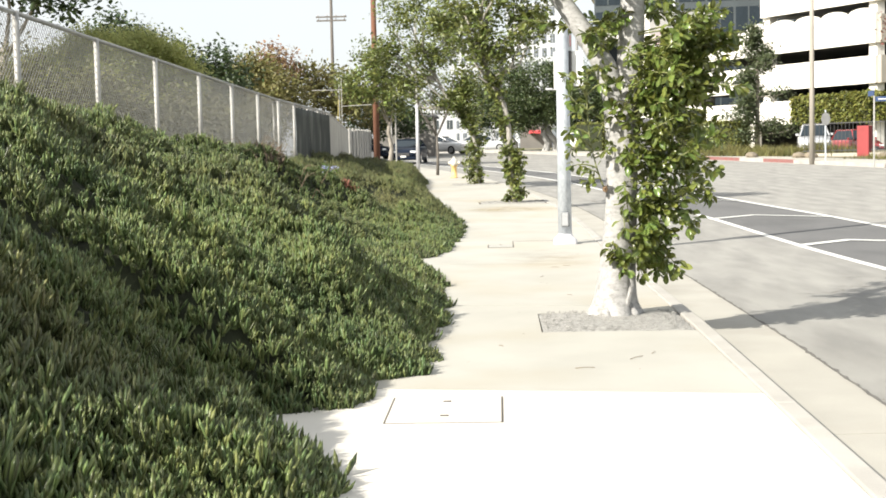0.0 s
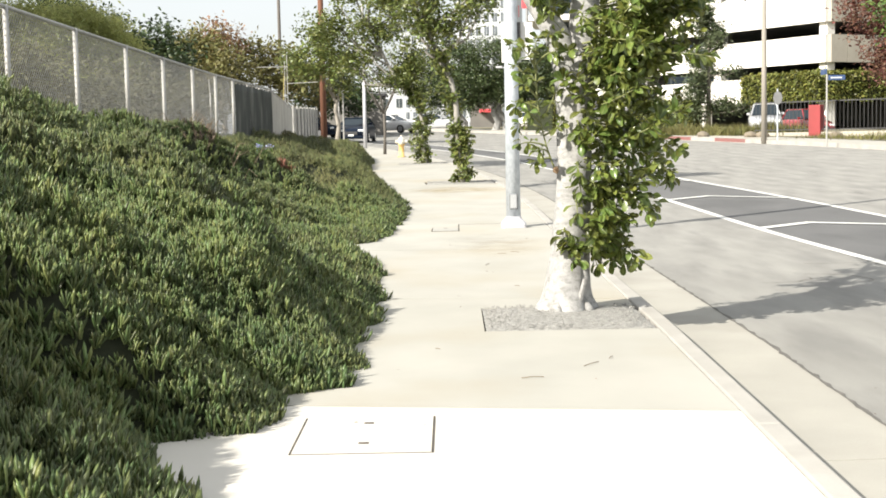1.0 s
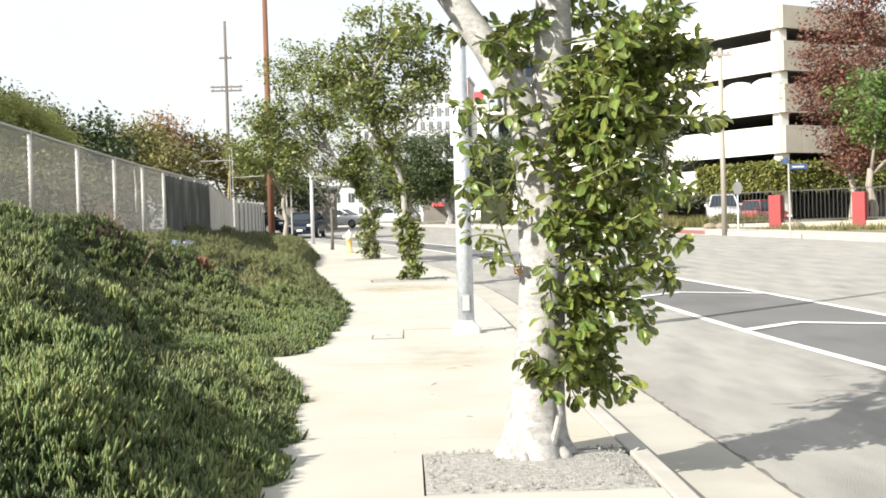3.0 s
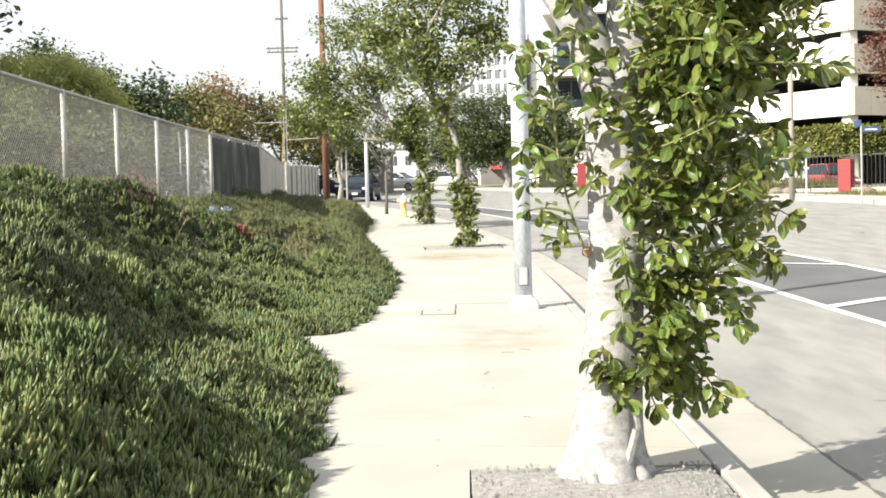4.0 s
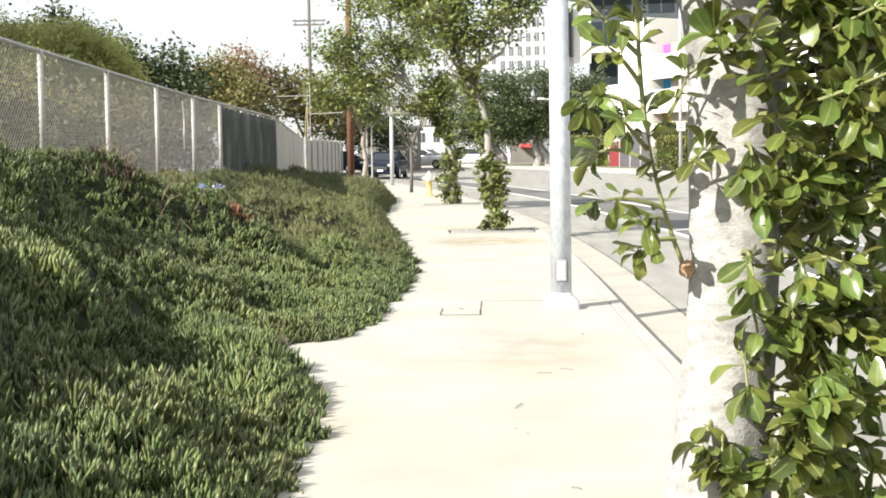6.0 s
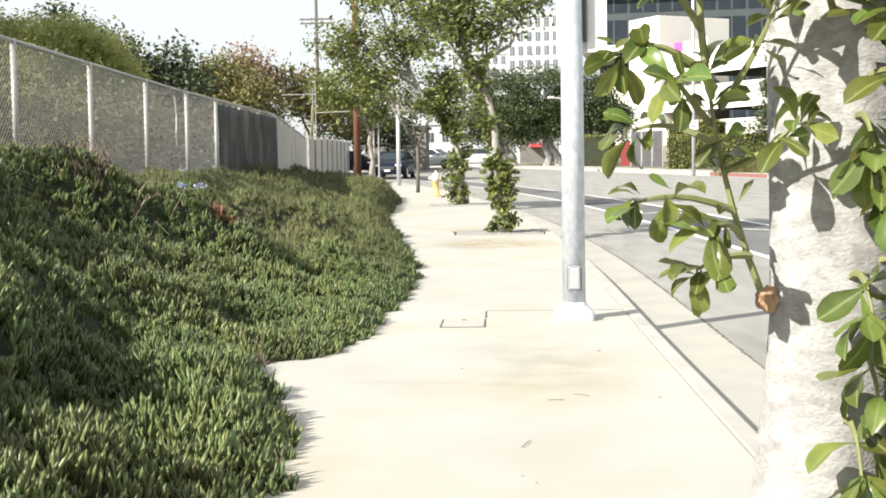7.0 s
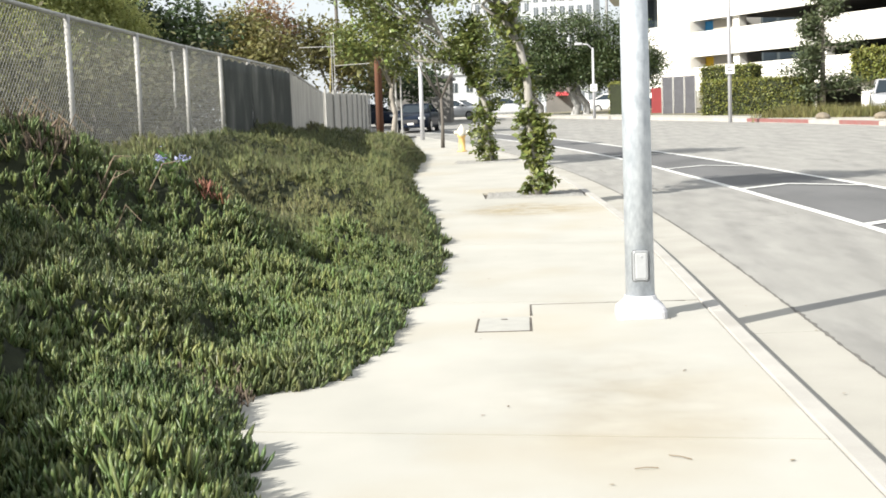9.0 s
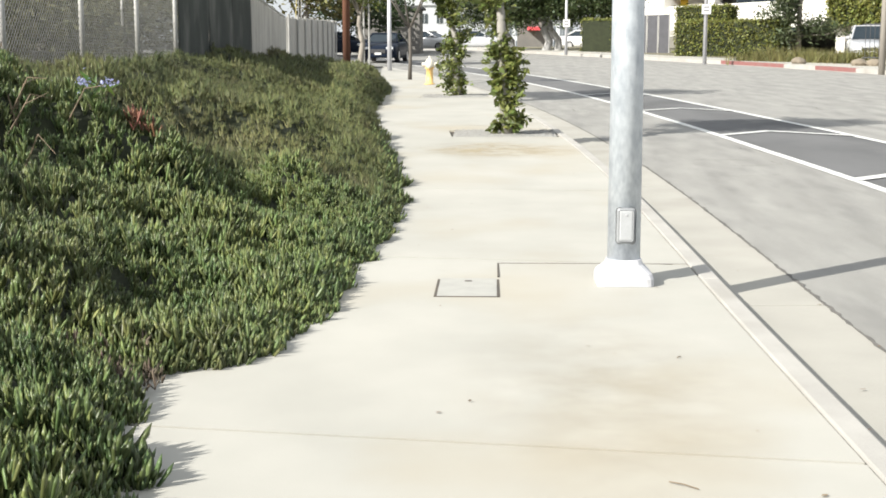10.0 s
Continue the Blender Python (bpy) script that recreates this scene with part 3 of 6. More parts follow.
def bank(x, y):
    """Height of the planted bank."""
    x, y = np.asarray(x, float), np.asarray(y, float)
    d = np.clip(edge_x(y) - x, 0, None)
    # crest below y 7 raised out of view to shade the near slope
    top = np.interp(y, [0, 4, 7, 10, 12.5, 15, 17, 23, 30, 45, 48.5], [2.3, 2.25, 2.0, 1.82, 1.62, 1.32, 1.28, 1.22, 1.26, 1.30, 0.95])
    base = g(y)
    reach = np.interp(y, [0, 10, 20, 45], [2.9, 3.0, 3.3, 2.8])
    s = np.clip(d / reach, 0, 1)
    s = s ** np.interp(y, [20, 31, 40], [1.22, 0.85, 0.7])
    lip = np.interp(y, [24, 33], [0.08, 0.26])
    h = base + lip * np.clip(d / np.interp(y, [24, 33], [0.14, 0.4]), 0, 1) + (top - base - lip) * s
    lump = 0.23 * lumps(x, y, 1.35, 1) + 0.15 * lumps(x, y, 0.42, 2)
    scarp = np.clip((y - 10.5) / 2, 0, 1) * np.clip((19 - y) / 2, 0, 1)
    lump = lump + scarp * (0.06 * np.exp(-((x + 4.3) / 0.55) ** 2) - 0.12 * np.exp(-((x + 3.2) / 0.6) ** 2))
    lump = lump + 0.08 * lumps(x, y, 0.75, 4)
    # beside the walk a low apron, a trough behind it and a steep shoulder above
    rise = np.clip((y - 10.0) / 1.4, 0, 1) * np.clip((17.0 - y) / 1.6, 0, 1) * (1 + 0.25 * lumps(y, x * 0, 0.9, 6))
    lump = lump + rise * (0.28 * np.exp(-((d - 1.8) / 0.48) ** 2) - 0.22 * np.exp(-((d - 0.9) / 0.36) ** 2))
    # a fold across the bank: the upper mat breaks off in a steep lip above a hollow
    brow = y - (18.98 + (x + 4.3) * 0.66)
    across = np.clip((x + 5.2) / 0.6, 0, 1) * np.clip((-1.5 - x) / 0.6, 0, 1)
    lump = lump + across * (0.235 * np.exp(-((brow - 0.58) / 0.46) ** 2) - 0.24 * np.exp(-((brow + 0.2) / 0.42) ** 2))
    return h + lump * np.clip(d / 0.8, 0.12, 1) * np.clip((edge_x(y) - x) * 4 + 0.5, 0, 1)


def build_bank():
    us, ys = np.linspace(0, 1, 44), np.arange(0.2, 48.6, 0.16)
    uu, yy = np.meshgrid(us, ys)
    xx = edge_x(yy) + 0.02 + (-7.0 - edge_x(yy)) * uu
    zz = bank(xx, yy) - 0.085 - 0.03 * (uu < 0.01)
    v = np.stack([xx, yy, zz], -1).reshape(-1, 3)
    n = len(us)
    i = (np.arange(len(ys) - 1)[:, None] * n + np.arange(n - 1)[None]).ravel()
    f = np.stack([i, i + 1, i + n + 1, i + n], 1)
    soil_shade = part_mesh("bank", raw("bank", v, f, "soil_shade"), None, None, smooth=True)
    tagged(soil_shade, "earth bank under creeping ice plant, gap shade in its dark colour", "bank", kind="structure")


build_bank()


def fingers(cx, cy, cz, up, size, count, rng, lean=0.85, fat=0.135, full=True):
    """Tufts of tapered three-sided succulent leaves at the given places."""
    m = len(cx)
    k = m * count
    c = np.repeat(np.stack([cx, cy, cz], 1), count, 0)
    c[:, :2] += rng.normal(0, 0.009, (k, 2)) * np.repeat(size, count)[:, None] / 0.075
    az = rng.uniform(0, 2 * np.pi, k)
    tilt = rng.uniform(0.1, lean, k)
    d = np.stack([np.sin(tilt) * np.cos(az), np.sin(tilt) * np.sin(az), np.cos(tilt)], 1) + np.repeat(up, count, 0) * 0.35
    d /= np.linalg.norm(d, axis=1)[:, None]
    s = np.cross(d, rng.normal(0, 1, (k, 3)))
    s /= np.linalg.norm(s, axis=1)[:, None]
    t = np.cross(d, s)
    ln = np.repeat(size, count) * rng.uniform(0.65, 1.25, k)
    w = ln * fat
    sets = ((0.0, 0.6), (0.80, 1.0)) if full else ((0.15, 1.0),)
    verts = []
    for h, r in sets:
        for a in (0, 2.094, 4.189):
            verts.append(c + d * (ln * h)[:, None] + (s * math.cos(a) + t * math.sin(a)) * (w * r)[:, None] + np.array([0, 0, 1]) * (ln * 0.16 * h)[:, None])
    verts.append(c + d * ln[:, None] + np.array([0, 0, 1]) * (ln * 0.24)[:, None])
    v = np.stack(verts, 1).reshape(-1, 3)
    tri = np.array([(0, 1, 4), (0, 4, 3), (1, 2, 5), (1, 5, 4), (2, 0, 3), (2, 3, 5), (3, 4, 6), (4, 5, 6), (5, 3, 6)] if full else [(0, 1, 3), (1, 2, 3), (2, 0, 3)])
    f = (tri[None] + len(verts) * np.arange(k)[:, None, None]).reshape(-1, 3)
    return v, f


def plant_strip(y0, y1, density, size, count, seed, depth=4.6, full=True, fringe=False, side=0, leaf="ice"):
    rng = np.random.default_rng(seed)
    m = int((y1 - y0) * depth * density)
    y = rng.uniform(y0, y1, m)
    x = edge_x(y) + 0.05 - rng.uniform(0, 1, m) ** (1.0 if fringe else 1.25) * depth
    keep = x > FENCE_X + 0.12
    if side:
        keep &= (x + 0.4 * y + 0.4) * side > 0
    if not fringe:
        keep &= lumps(x, y, 0.16, 21) > -0.75
    x, y = x[keep], y[keep]
    z = bank(x, y)
    e = 0.05
    nx, ny = -(bank(x + e, y) - bank(x - e, y)) / (2 * e), -(bank(x, y + e) - bank(x, y - e)) / (2 * e)
    up = np.stack([nx, ny, np.ones_like(nx)], 1)
    up /= np.linalg.norm(up, axis=1)[:, None]
    patch = 1 + 0.25 * lumps(x, y, 0.6, 9)
    v, f = fingers(x, y, z - 0.035 + rng.uniform(-0.085, 0.07, len(x)) * np.clip((edge_x(y) - x) * 4, 0, 1), up, size * patch * rng.uniform(0.62, 1.25, len(x)), count, rng, 1.3 if fringe else 1.0, 0.094, full)
    ob = part_mesh("ice_plant", raw("ice_plant", v, f, leaf), None, smooth=True)
    return tagged(ob, "dense green ice plant creeping over the bank", "ice plant", "ice plant", "stuff")


plant_strip(1.6, 12.0, 640, 0.063, 8, 11, 3.4, side=1)
plant_strip(3.0, 12.0, 320, 0.06, 8, 17, 3.0, side=1)
plant_strip(1.6, 12.0, 260, 0.085, 7, 16, 3.8, False, side=-1)
plant_strip(12.0, 22.0, 430, 0.074, 8, 12, 4.3)
plant_strip(22.0, 33.0, 400, 0.078, 7, 13, 4.5, False, leaf="ice_old")
plant_strip(33.0, 48.0, 240, 0.092, 7, 14, 4.0, False, leaf="ice_old")
plant_strip(2.0, 30.0, 360, 0.09, 6, 15, 0.2, True, True)


# ---- chain link fence ----
FY = [5.2, 8.2, 11.2, 14.14, 17.0, 19.93, 22.85, 25.64, 28.43, 31.1, 33.5, 35.9, 38.1, 40.2, 45.1]


def fence_top(y):
    return float(np.interp(y, [5, 14, 20, 26, 31, 40.2, 45.1], [3.12, 3.06, 2.98, 2.9, 2.85, 2.85, 2.42]))


def chain_bay(y0, y1, parent):
    """Woven wire between two posts: two sets of slanting wires, one before the other."""
    w, r = 0.085, 0.0035
    vs, fs = [], []
    z0 = min(float(bank(FENCE_X, y0)), float(bank(FENCE_X, y1))) - 0.1
    for s in (1, -1):
        k0 = (y0 - 3) if s > 0 else y0
        y = k0
        while y < y1 + 3:
            a, b = np.array([y, z0]), np.array([y + s * 3.0 if s > 0 else y - 3.0, z0 + 3.0])
            # clip to the bay and its sloping top
            t0, t1 = 0.0, 1.0
            dy = b[0] - a[0]
            lo, hi = sorted(((y0 - a[0]) / dy, (y1 - a[0]) / dy))
            t0, t1 = max(t0, lo), min(t1, hi)
            if t1 > t0:
                top0, top1 = fence_top(y0), fence_top(y1)
                slope = (top1 - top0) / (y1 - y0)
                tt = (top0 + slope * (a[0] - y0) - z0) / (3.0 - slope * dy)
                t1 = min(t1, tt)
            if t1 > t0 + 0.01:
                p, q = a + (b - a) * t0, a + (b - a) * t1
                d = (q - p) / np.linalg.norm(q - p)
                nrm = np.array([-d[1], d[0]]) * r
                i = len(vs)
                x = FENCE_X + 0.003 * s
                for e in (p, q):
                    vs += [(x + r, e[0], e[1]), (x - r * 0.5, e[0] + nrm[0], e[1] + nrm[1]), (x - r * 0.5, e[0] - nrm[0], e[1] - nrm[1])]
                fs += [(i, i + 1, i + 4, i + 3), (i + 1, i + 2, i + 5, i + 4), (i + 2, i, i + 3, i + 5)]
            y += w
    ob = part_mesh("chain_link", raw("chain_link", vs, fs, "wire"), None, parent, "galvanised woven wire mesh")
    return ob


fence = empty("chain_link_fence", FENCE_X * 0, 0, 0, label="weathered grey chain link fence with top rail above the bank", category="fence")
for y in FY:
    zt, zb = fence_top(y), float(bank(FENCE_X, y)) - 0.3
    part("fence_post", tubem([(FENCE_X + 0.04, y, zb), (FENCE_X + 0.04, y, zt + 0.02)], 0.038, 10), "post", fence, smooth=True)
for a, b in zip(FY, FY[1:]):
    part("top_rail", tubem([(FENCE_X + 0.03, a, fence_top(a)), (FENCE_X + 0.03, b, fence_top(b))], 0.028, 8), "post", fence, smooth=True)
    chain_bay(a, b, fence)
# windscreen fabric added on the street side of the far bays, tree shade put into its dark colour; pale slats at the end
def windscreen(y0, y1, seed):
    bm = bmesh.new()
    n, m = 14, 8
    rows = []
    for i in range(n + 1):
        y = y0 + (y1 - y0) * i / n
        zb, zt = float(bank(FENCE_X, y)) - 0.25, fence_top(y) - 0.05 - 0.06 * abs(math.sin(i * 0.9 + seed))
        rows.append([bm.verts.new((FENCE_X + 0.088 + 0.005 * math.sin(i * 1.3 + k * 0.8 + seed), y, zb + (zt - zb) * k / m)) for k in range(m + 1)])
    for a, b in zip(rows, rows[1:]):
        for k in range(m):
            bm.faces.new((a[k], b[k], b[k + 1], a[k + 1]))
    ob = part("windscreen", bm, "fabric", fence, "weathered windscreen fabric with tree shade in its dark colour", smooth=True)
    mod = ob.modifiers.new("thickness", "SOLIDIFY")
    mod.thickness = 0.004


for k, (a, b) in enumerate(zip(FY, FY[1:])):
    if 33 < a < 40:
        windscreen(a - (1.0 if k == 9 else 0.0), b, k)
for k in range(26):
    y = 40.26 + k * 0.185
    h = fence_top(y) - 0.06 - 0.05 * abs(math.sin(k * 2.3))
    part("privacy_slat", boxm(FENCE_X + 0.082, FENCE_X + 0.094, y, y + 0.165, float(bank(FENCE_X, y)) - 0.3, h), "slat", fence)
# hanging strip of torn mesh
part("loose_wire", tubem([(FENCE_X + 0.06, 30.2, 2.72), (FENCE_X + 0.07, 30.25, 2.4), (FENCE_X + 0.08, 30.18, 2.1), (FENCE_X + 0.07, 30.25, 1.85)], 0.02, 6), "post", fence)

# grey board fence beyond the bank
boards = empty("board_fence", label="weathered grey vertical board fence beyond the bank", category="fence")
P0, P1 = Vector((-5.42, 45.6, 0)), Vector((-6.85, 67.5, 0))
NB = 62
for k in range(NB):
    a, b = P0.lerp(P1, k / NB), P0.lerp(P1, (k + 0.93) / NB)
    zt = 2.42 + 0.012 * k * 0.6 + 0.03 * math.sin(k * 1.7)
    bm = bmesh.new()
    z0 = float(g(a.y)) - 0.3
    vs = [bm.verts.new((p.x + o, p.y, z)) for z in (z0, zt) for p, o in ((a, 0.0), (b, 0.0), (b, -0.03), (a, -0.03))]
    for q in ((0, 1, 5, 4), (1, 2, 6, 5), (2, 3, 7, 6), (3, 0, 4, 7), (4, 5, 6, 7)):
        bm.faces.new([vs[i] for i in q])
    part("board", bm, "slat", boards)
for k in range(9):
    a = P0.lerp(P1, k / 8)
    part("fence_post", tubem([(a.x + 0.05, a.y, float(g(a.y)) - 0.3), (a.x + 0.05, a.y, 2.5 + 0.05 * k)], 0.035, 8), "post", boards)


# ---- trees ----
def leaf_mesh(name, places, size, rng, material, shape="fig", droop=0.3, facing=None):
    """Many leaves joined: each bends along its midrib."""
    m = len(places)
    d = rng.normal(0, 1, (m, 3))
    d[:, 2] = d[:, 2] * 0.6 - droop
    if facing is not None:
        d = d * 0.75 + facing
    d /= np.linalg.norm(d, axis=1)[:, None]
    nrm = rng.normal(0, 0.55, (m, 3)) + np.array([-0.2, -0.15, 0.9])
    s = np.cross(d, nrm)
    s /= np.linalg.norm(s, axis=1)[:, None] + 1e-9
    n = np.cross(s, d)
    L = size * rng.uniform(0.6, 1.25, m)
    if shape == "fig":
        prof = ((0.0, 0.012, 0.0), (0.14, 0.03, 0.03), (0.36, 0.13, 0.06), (0.58, 0.205, 0.045), (0.77, 0.22, -0.01), (0.92, 0.14, -0.07), (1.0, 0.0, -0.11))
        cols = []
        curl, fold = rng.uniform(-0.4, 2.0, m), rng.uniform(0.1, 0.7, m)
        for i, (h, w, b) in enumerate(prof[:-1]):
            p = places + d * (L * h)[:, None] + n * (L * b * curl)[:, None]
            e = s * (L * w * rng.uniform(0.9, 1.1, m))[:, None]
            wave = rng.normal(0, 0.018, (2, m)) * min(i, 3) / 3
            cols += [p - e + n * (L * (w * fold + wave[0]))[:, None], p, p + e + n * (L * (w * fold + wave[1]))[:, None]]
        cols.append(places + d * L[:, None] + n * (L * prof[-1][2] * curl)[:, None])
        v = np.stack(cols, 1).reshape(-1, 3)
        quad = []
        for r in range(5):
            o = r * 3
            for c in (0, 1):
                quad += [(o + c, o + c + 1, o + c + 4), (o + c, o + c + 4, o + c + 3)]
        quad += [(15, 16, 18), (16, 17, 18)]
        f = (np.array(quad)[None] + 19 * np.arange(m)[:, None, None]).reshape(-1, 3)
    else:
        w = {"oval": 0.27, "slim": 0.16, "thin": 0.10}[shape]
        v = np.stack([places, places + d * (L * 0.55)[:, None] + s * (L * w)[:, None] + n * (L * 0.06)[:, None], places + d * L[:, None],
                      places + d * (L * 0.55)[:, None] - s * (L * w)[:, None] + n * (L * 0.06)[:, None]], 1).reshape(-1, 3)
        f = (np.array([(0, 1, 2), (0, 2, 3)])[None] + 4 * np.arange(m)[:, None, None]).reshape(-1, 3)
    me = raw(name, v, f, material)
    if shape == "fig":
        across = me.attributes.new("across", "FLOAT", "POINT")
        across.data.foreach_set("value", np.tile(np.array([-1, 0, 1] * 6 + [0], np.float32), m))
    return me


def blob_points(rng, center, radii, clumps, per, spread, hollow=0.55):
    """Leaf places in clumps about an uneven ellipsoid."""
    u = rng.normal(0, 1, (clumps, 3))
    u /= np.linalg.norm(u, axis=1)[:, None]
    r = rng.uniform(hollow, 1.0, clumps) * (1 + 0.22 * np.sin(u[:, 0] * 5 + center[0]) * np.sin(u[:, 2] * 4 + center[1]))
    c = np.array(center) + u * r[:, None] * np.array(radii)
    p = np.repeat(c, per, 0) + rng.normal(0, spread, (clumps * per, 3)) * np.array([1, 1, 0.8])
    return p, c


def limbs(parent, root, tips, r0, material, rng, name="limb", lo=0.25):
    for k, tip in enumerate(tips):
        root_v, tip_v = Vector(root), Vector(tip)
        mid = root_v.lerp(tip_v, 0.5) + Vector(rng.normal(0, 0.07, 3)) * (tip_v - root_v).length
        part(name, tubem([root_v, mid, tip_v], [r0, r0 * 0.62, r0 * lo], 7), material, parent, smooth=True)


def shoots(parent, stems, leaf_size, rng, material, per=26, name="shoot"):
    """Leafy shoots: thin stems with leaves set all along them."""
    pts, face = [], []
    bm = bmesh.new()
    for a, b, c in stems:
        a, b, c = np.array(a), np.array(b), np.array(c)
        curve = [(1 - t) ** 2 * a + 2 * t * (1 - t) * b + t * t * c for t in np.linspace(0, 1, 6)]
        tube(bm, [tuple(p) for p in curve], [0.009, 0.008, 0.007, 0.006, 0.005, 0.003], 5)
        for t in rng.uniform(0.15, 1, per) ** 0.8:
            p = (1 - t) ** 2 * a + 2 * t * (1 - t) * b + t * t * c
            pts.append(p + rng.normal(0, 0.012, 3))
            out = rng.normal(0, 0.8, 3) + (c - a) / (np.linalg.norm(c - a) + 1e-6) * 0.5
            face.append(out)
    part(name, bm, "leaf_stem" if "leaf_stem" in M else "bark_far", parent)
    return np.array(pts), np.array(face)


M["leaf_stem"] = mat("green_stem", (0.22, 0.24, 0.09), (0.16, 0.17, 0.07), 0.6, 8, 40, 0.0)


def whorls(parent, stems, rng, gap=0.074, per=7, tip=10):
    """Thin woody shoots that carry their leaves in whorls, the fullest at the tip; gives leaf places and directions."""
    pts, face = [], []
    for a, b, c in stems:
        a, b, c = np.array(a, float), np.array(b, float), np.array(c, float)
        at = lambda t: (1 - t) ** 2 * a + 2 * t * (1 - t) * b + t * t * c
        ln = np.linalg.norm(b - a) + np.linalg.norm(c - b)
        part("shoot", tubem([tuple(at(t)) for t in np.linspace(0, 1, 6)], [0.008, 0.0075, 0.0065, 0.0055, 0.0045, 0.003], 5), "leaf_stem", parent)
        nodes = max(2, int(ln / gap))
        for k in range(nodes):
            t = 0.3 + 0.7 * (k + 1) / nodes
            p = at(t)
            way = at(min(t + 0.02, 1.02)) - at(t - 0.02)
            way /= np.linalg.norm(way) + 1e-9
            u = np.cross(way, (0.3, 0.2, 0.93))
            u /= np.linalg.norm(u) + 1e-9
            w = np.cross(way, u)
            count = tip if k == nodes - 1 else rng.integers(per - 4, per + 1)
            turn = rng.uniform(0, 6.28)
            for q in range(count):
                ang = turn + q * 2.4 + rng.normal(0, 0.2)
                ahead = rng.uniform(0.1, 0.9) if k < nodes - 1 else rng.uniform(0.2, 1.5)
                pts.append(p + rng.normal(0, 0.008, 3))
                face.append(2.4 * (u * math.cos(ang) + w * math.sin(ang) + way * ahead + np.array([0, 0, -0.15])))
    return np.array(pts), np.array(face)


def near_fig():
    """Street tree beside the walk: flared leaning trunk, two limbs, leafy shoots up its side."""
    rng = np.random.default_rng(21)
    T = empty("fig_tree", 0.86, 10.62, -0.02, label="pale-barked fig street tree with glossy shoots on its trunk", category="tree", group="street trees")
    # trunk rings with roots flaring at the foot
    bm = bmesh.new()
    n = 40
    prof = [(0.0, 0.0, 0.198), (0.03, 0.0, 0.192), (0.07, 0.0, 0.180), (0.12, 0.0, 0.165), (0.2, 0.005, 0.152), (0.3, 0.014, 0.143), (0.42, 0.026, 0.135), (0.56, 0.038, 0.128), (0.7, 0.048, 0.122), (0.88, 0.06, 0.116), (1.05, 0.07, 0.112), (1.2, 0.077, 0.112), (1.35, 0.082, 0.115), (1.5, 0.086, 0.122), (1.62, 0.088, 0.126), (1.74, 0.09, 0.118), (1.86, 0.09, 0.08), (1.92, 0.09, 0.03)]
    lean = lambda z: float(np.interp(z, [q[0] for q in prof], [q[1] for q in prof]))
    rings = []
    for z, ox, r in prof:
        ring = []
        for k in range(n):
            a = 2 * math.pi * k / n
            flare = max(0.0, 1 - z / 0.25)
            dent = noise.noise(Vector((2.2 * math.cos(a), 2.2 * math.sin(a), z * 3.2))) * 0.045
            rr = r * 1.12 * (1 + 0.2 * flare * flare * math.sin(a * 4 + 0.7) + 0.05 * math.sin(a * 3 + z * 3) + 0.02 * math.sin(a * 7 + z * 9) + dent)
            ring.append(bm.verts.new((ox + rr * math.cos(a), rr * math.sin(a), z)))
        rings.append(ring)
    for a, b in zip(rings, rings[1:]):
        for k in range(n):
            bm.faces.new((a[k], a[(k + 1) % n], b[(k + 1) % n], b[k]))
    bm.faces.new(rings[-1])
    part("trunk", bm, "bark", T, smooth=True)
    for k in range(15):
        a = 0.4 + k * 0.43
        r = 0.18 + 0.02 * math.sin(k * 2.2)
        part("root", tubem([((r - 0.05) * math.cos(a), (r - 0.05) * math.sin(a), 0.13), (r * math.cos(a), r * math.sin(a), 0.055), ((r + 0.03) * math.cos(a + 0.15), (r + 0.03) * math.sin(a + 0.15), 0.0)], [0.018, 0.034 + 0.008 * math.sin(k * 3.7), 0.03], 8), "bark", T, smooth=True)
    part("limb", tubem([(0.06, 0, 1.45), (0.03, 0, 1.8), (-0.04, 0.01, 2.06), (-0.2, 0.04, 2.34), (-0.44, 0.08, 2.7), (-0.66, 0.1, 3.2), (-0.82, 0.1, 3.8)], [0.10, 0.102, 0.094, 0.084, 0.075, 0.06, 0.04], 16), "bark", T, smooth=True)
    part("limb", tubem([(0.1, 0.02, 1.4), (0.14, 0.03, 1.85), (0.18, 0.06, 2.4), (0.2, 0.1, 3.0), (0.32, 0.2, 3.9)], [0.118, 0.115, 0.105, 0.085, 0.05], 16), "bark", T, smooth=True)
    limbs(T, (0.28, 0.15, 3.4), [(1.3, 0.3, 4.3), (0.9, -0.8, 4.4), (0.3, 1.1, 4.6)], 0.05, "bark", rng)
    limbs(T, (-0.7, 0.1, 3.3), [(-1.3, 0.9, 4.3), (-1.2, -0.7, 4.2), (-0.5, 0.4, 4.9)], 0.045, "bark", rng)
    # old knot on the trunk's side
    bm = bmesh.new()
    bmesh.ops.create_icosphere(bm, subdivisions=3, radius=0.029)
    for v in bm.verts:
        v.co *= 1 + 0.45 * noise.noise(v.co * 60)
        v.co = Vector((-0.062, -0.035, 1.075)) + Vector((v.co.x * 0.8, v.co.y, v.co.z * 0.85))
    part("knot", bm, "scar", T, "ragged orange-brown pruning scar")
    part("sprout", tubem([(0.09, -0.15, 0.12), (0.13, -0.2, 0.3), (0.12, -0.22, 0.36)], [0.02, 0.018, 0.014], 7), "bark", T)
    stems, walk_side = [], []
    # shoots on the street side, longer higher up
    for k in range(78):
        z0 = rng.uniform(0.45, 2.3)
        a = rng.uniform(-1.15, 0.8)
        ln = rng.uniform(0.14, 0.36) if z0 < 0.75 else rng.uniform(0.15, 0.6) if z0 < 1.1 else rng.uniform(0.18, 0.8)
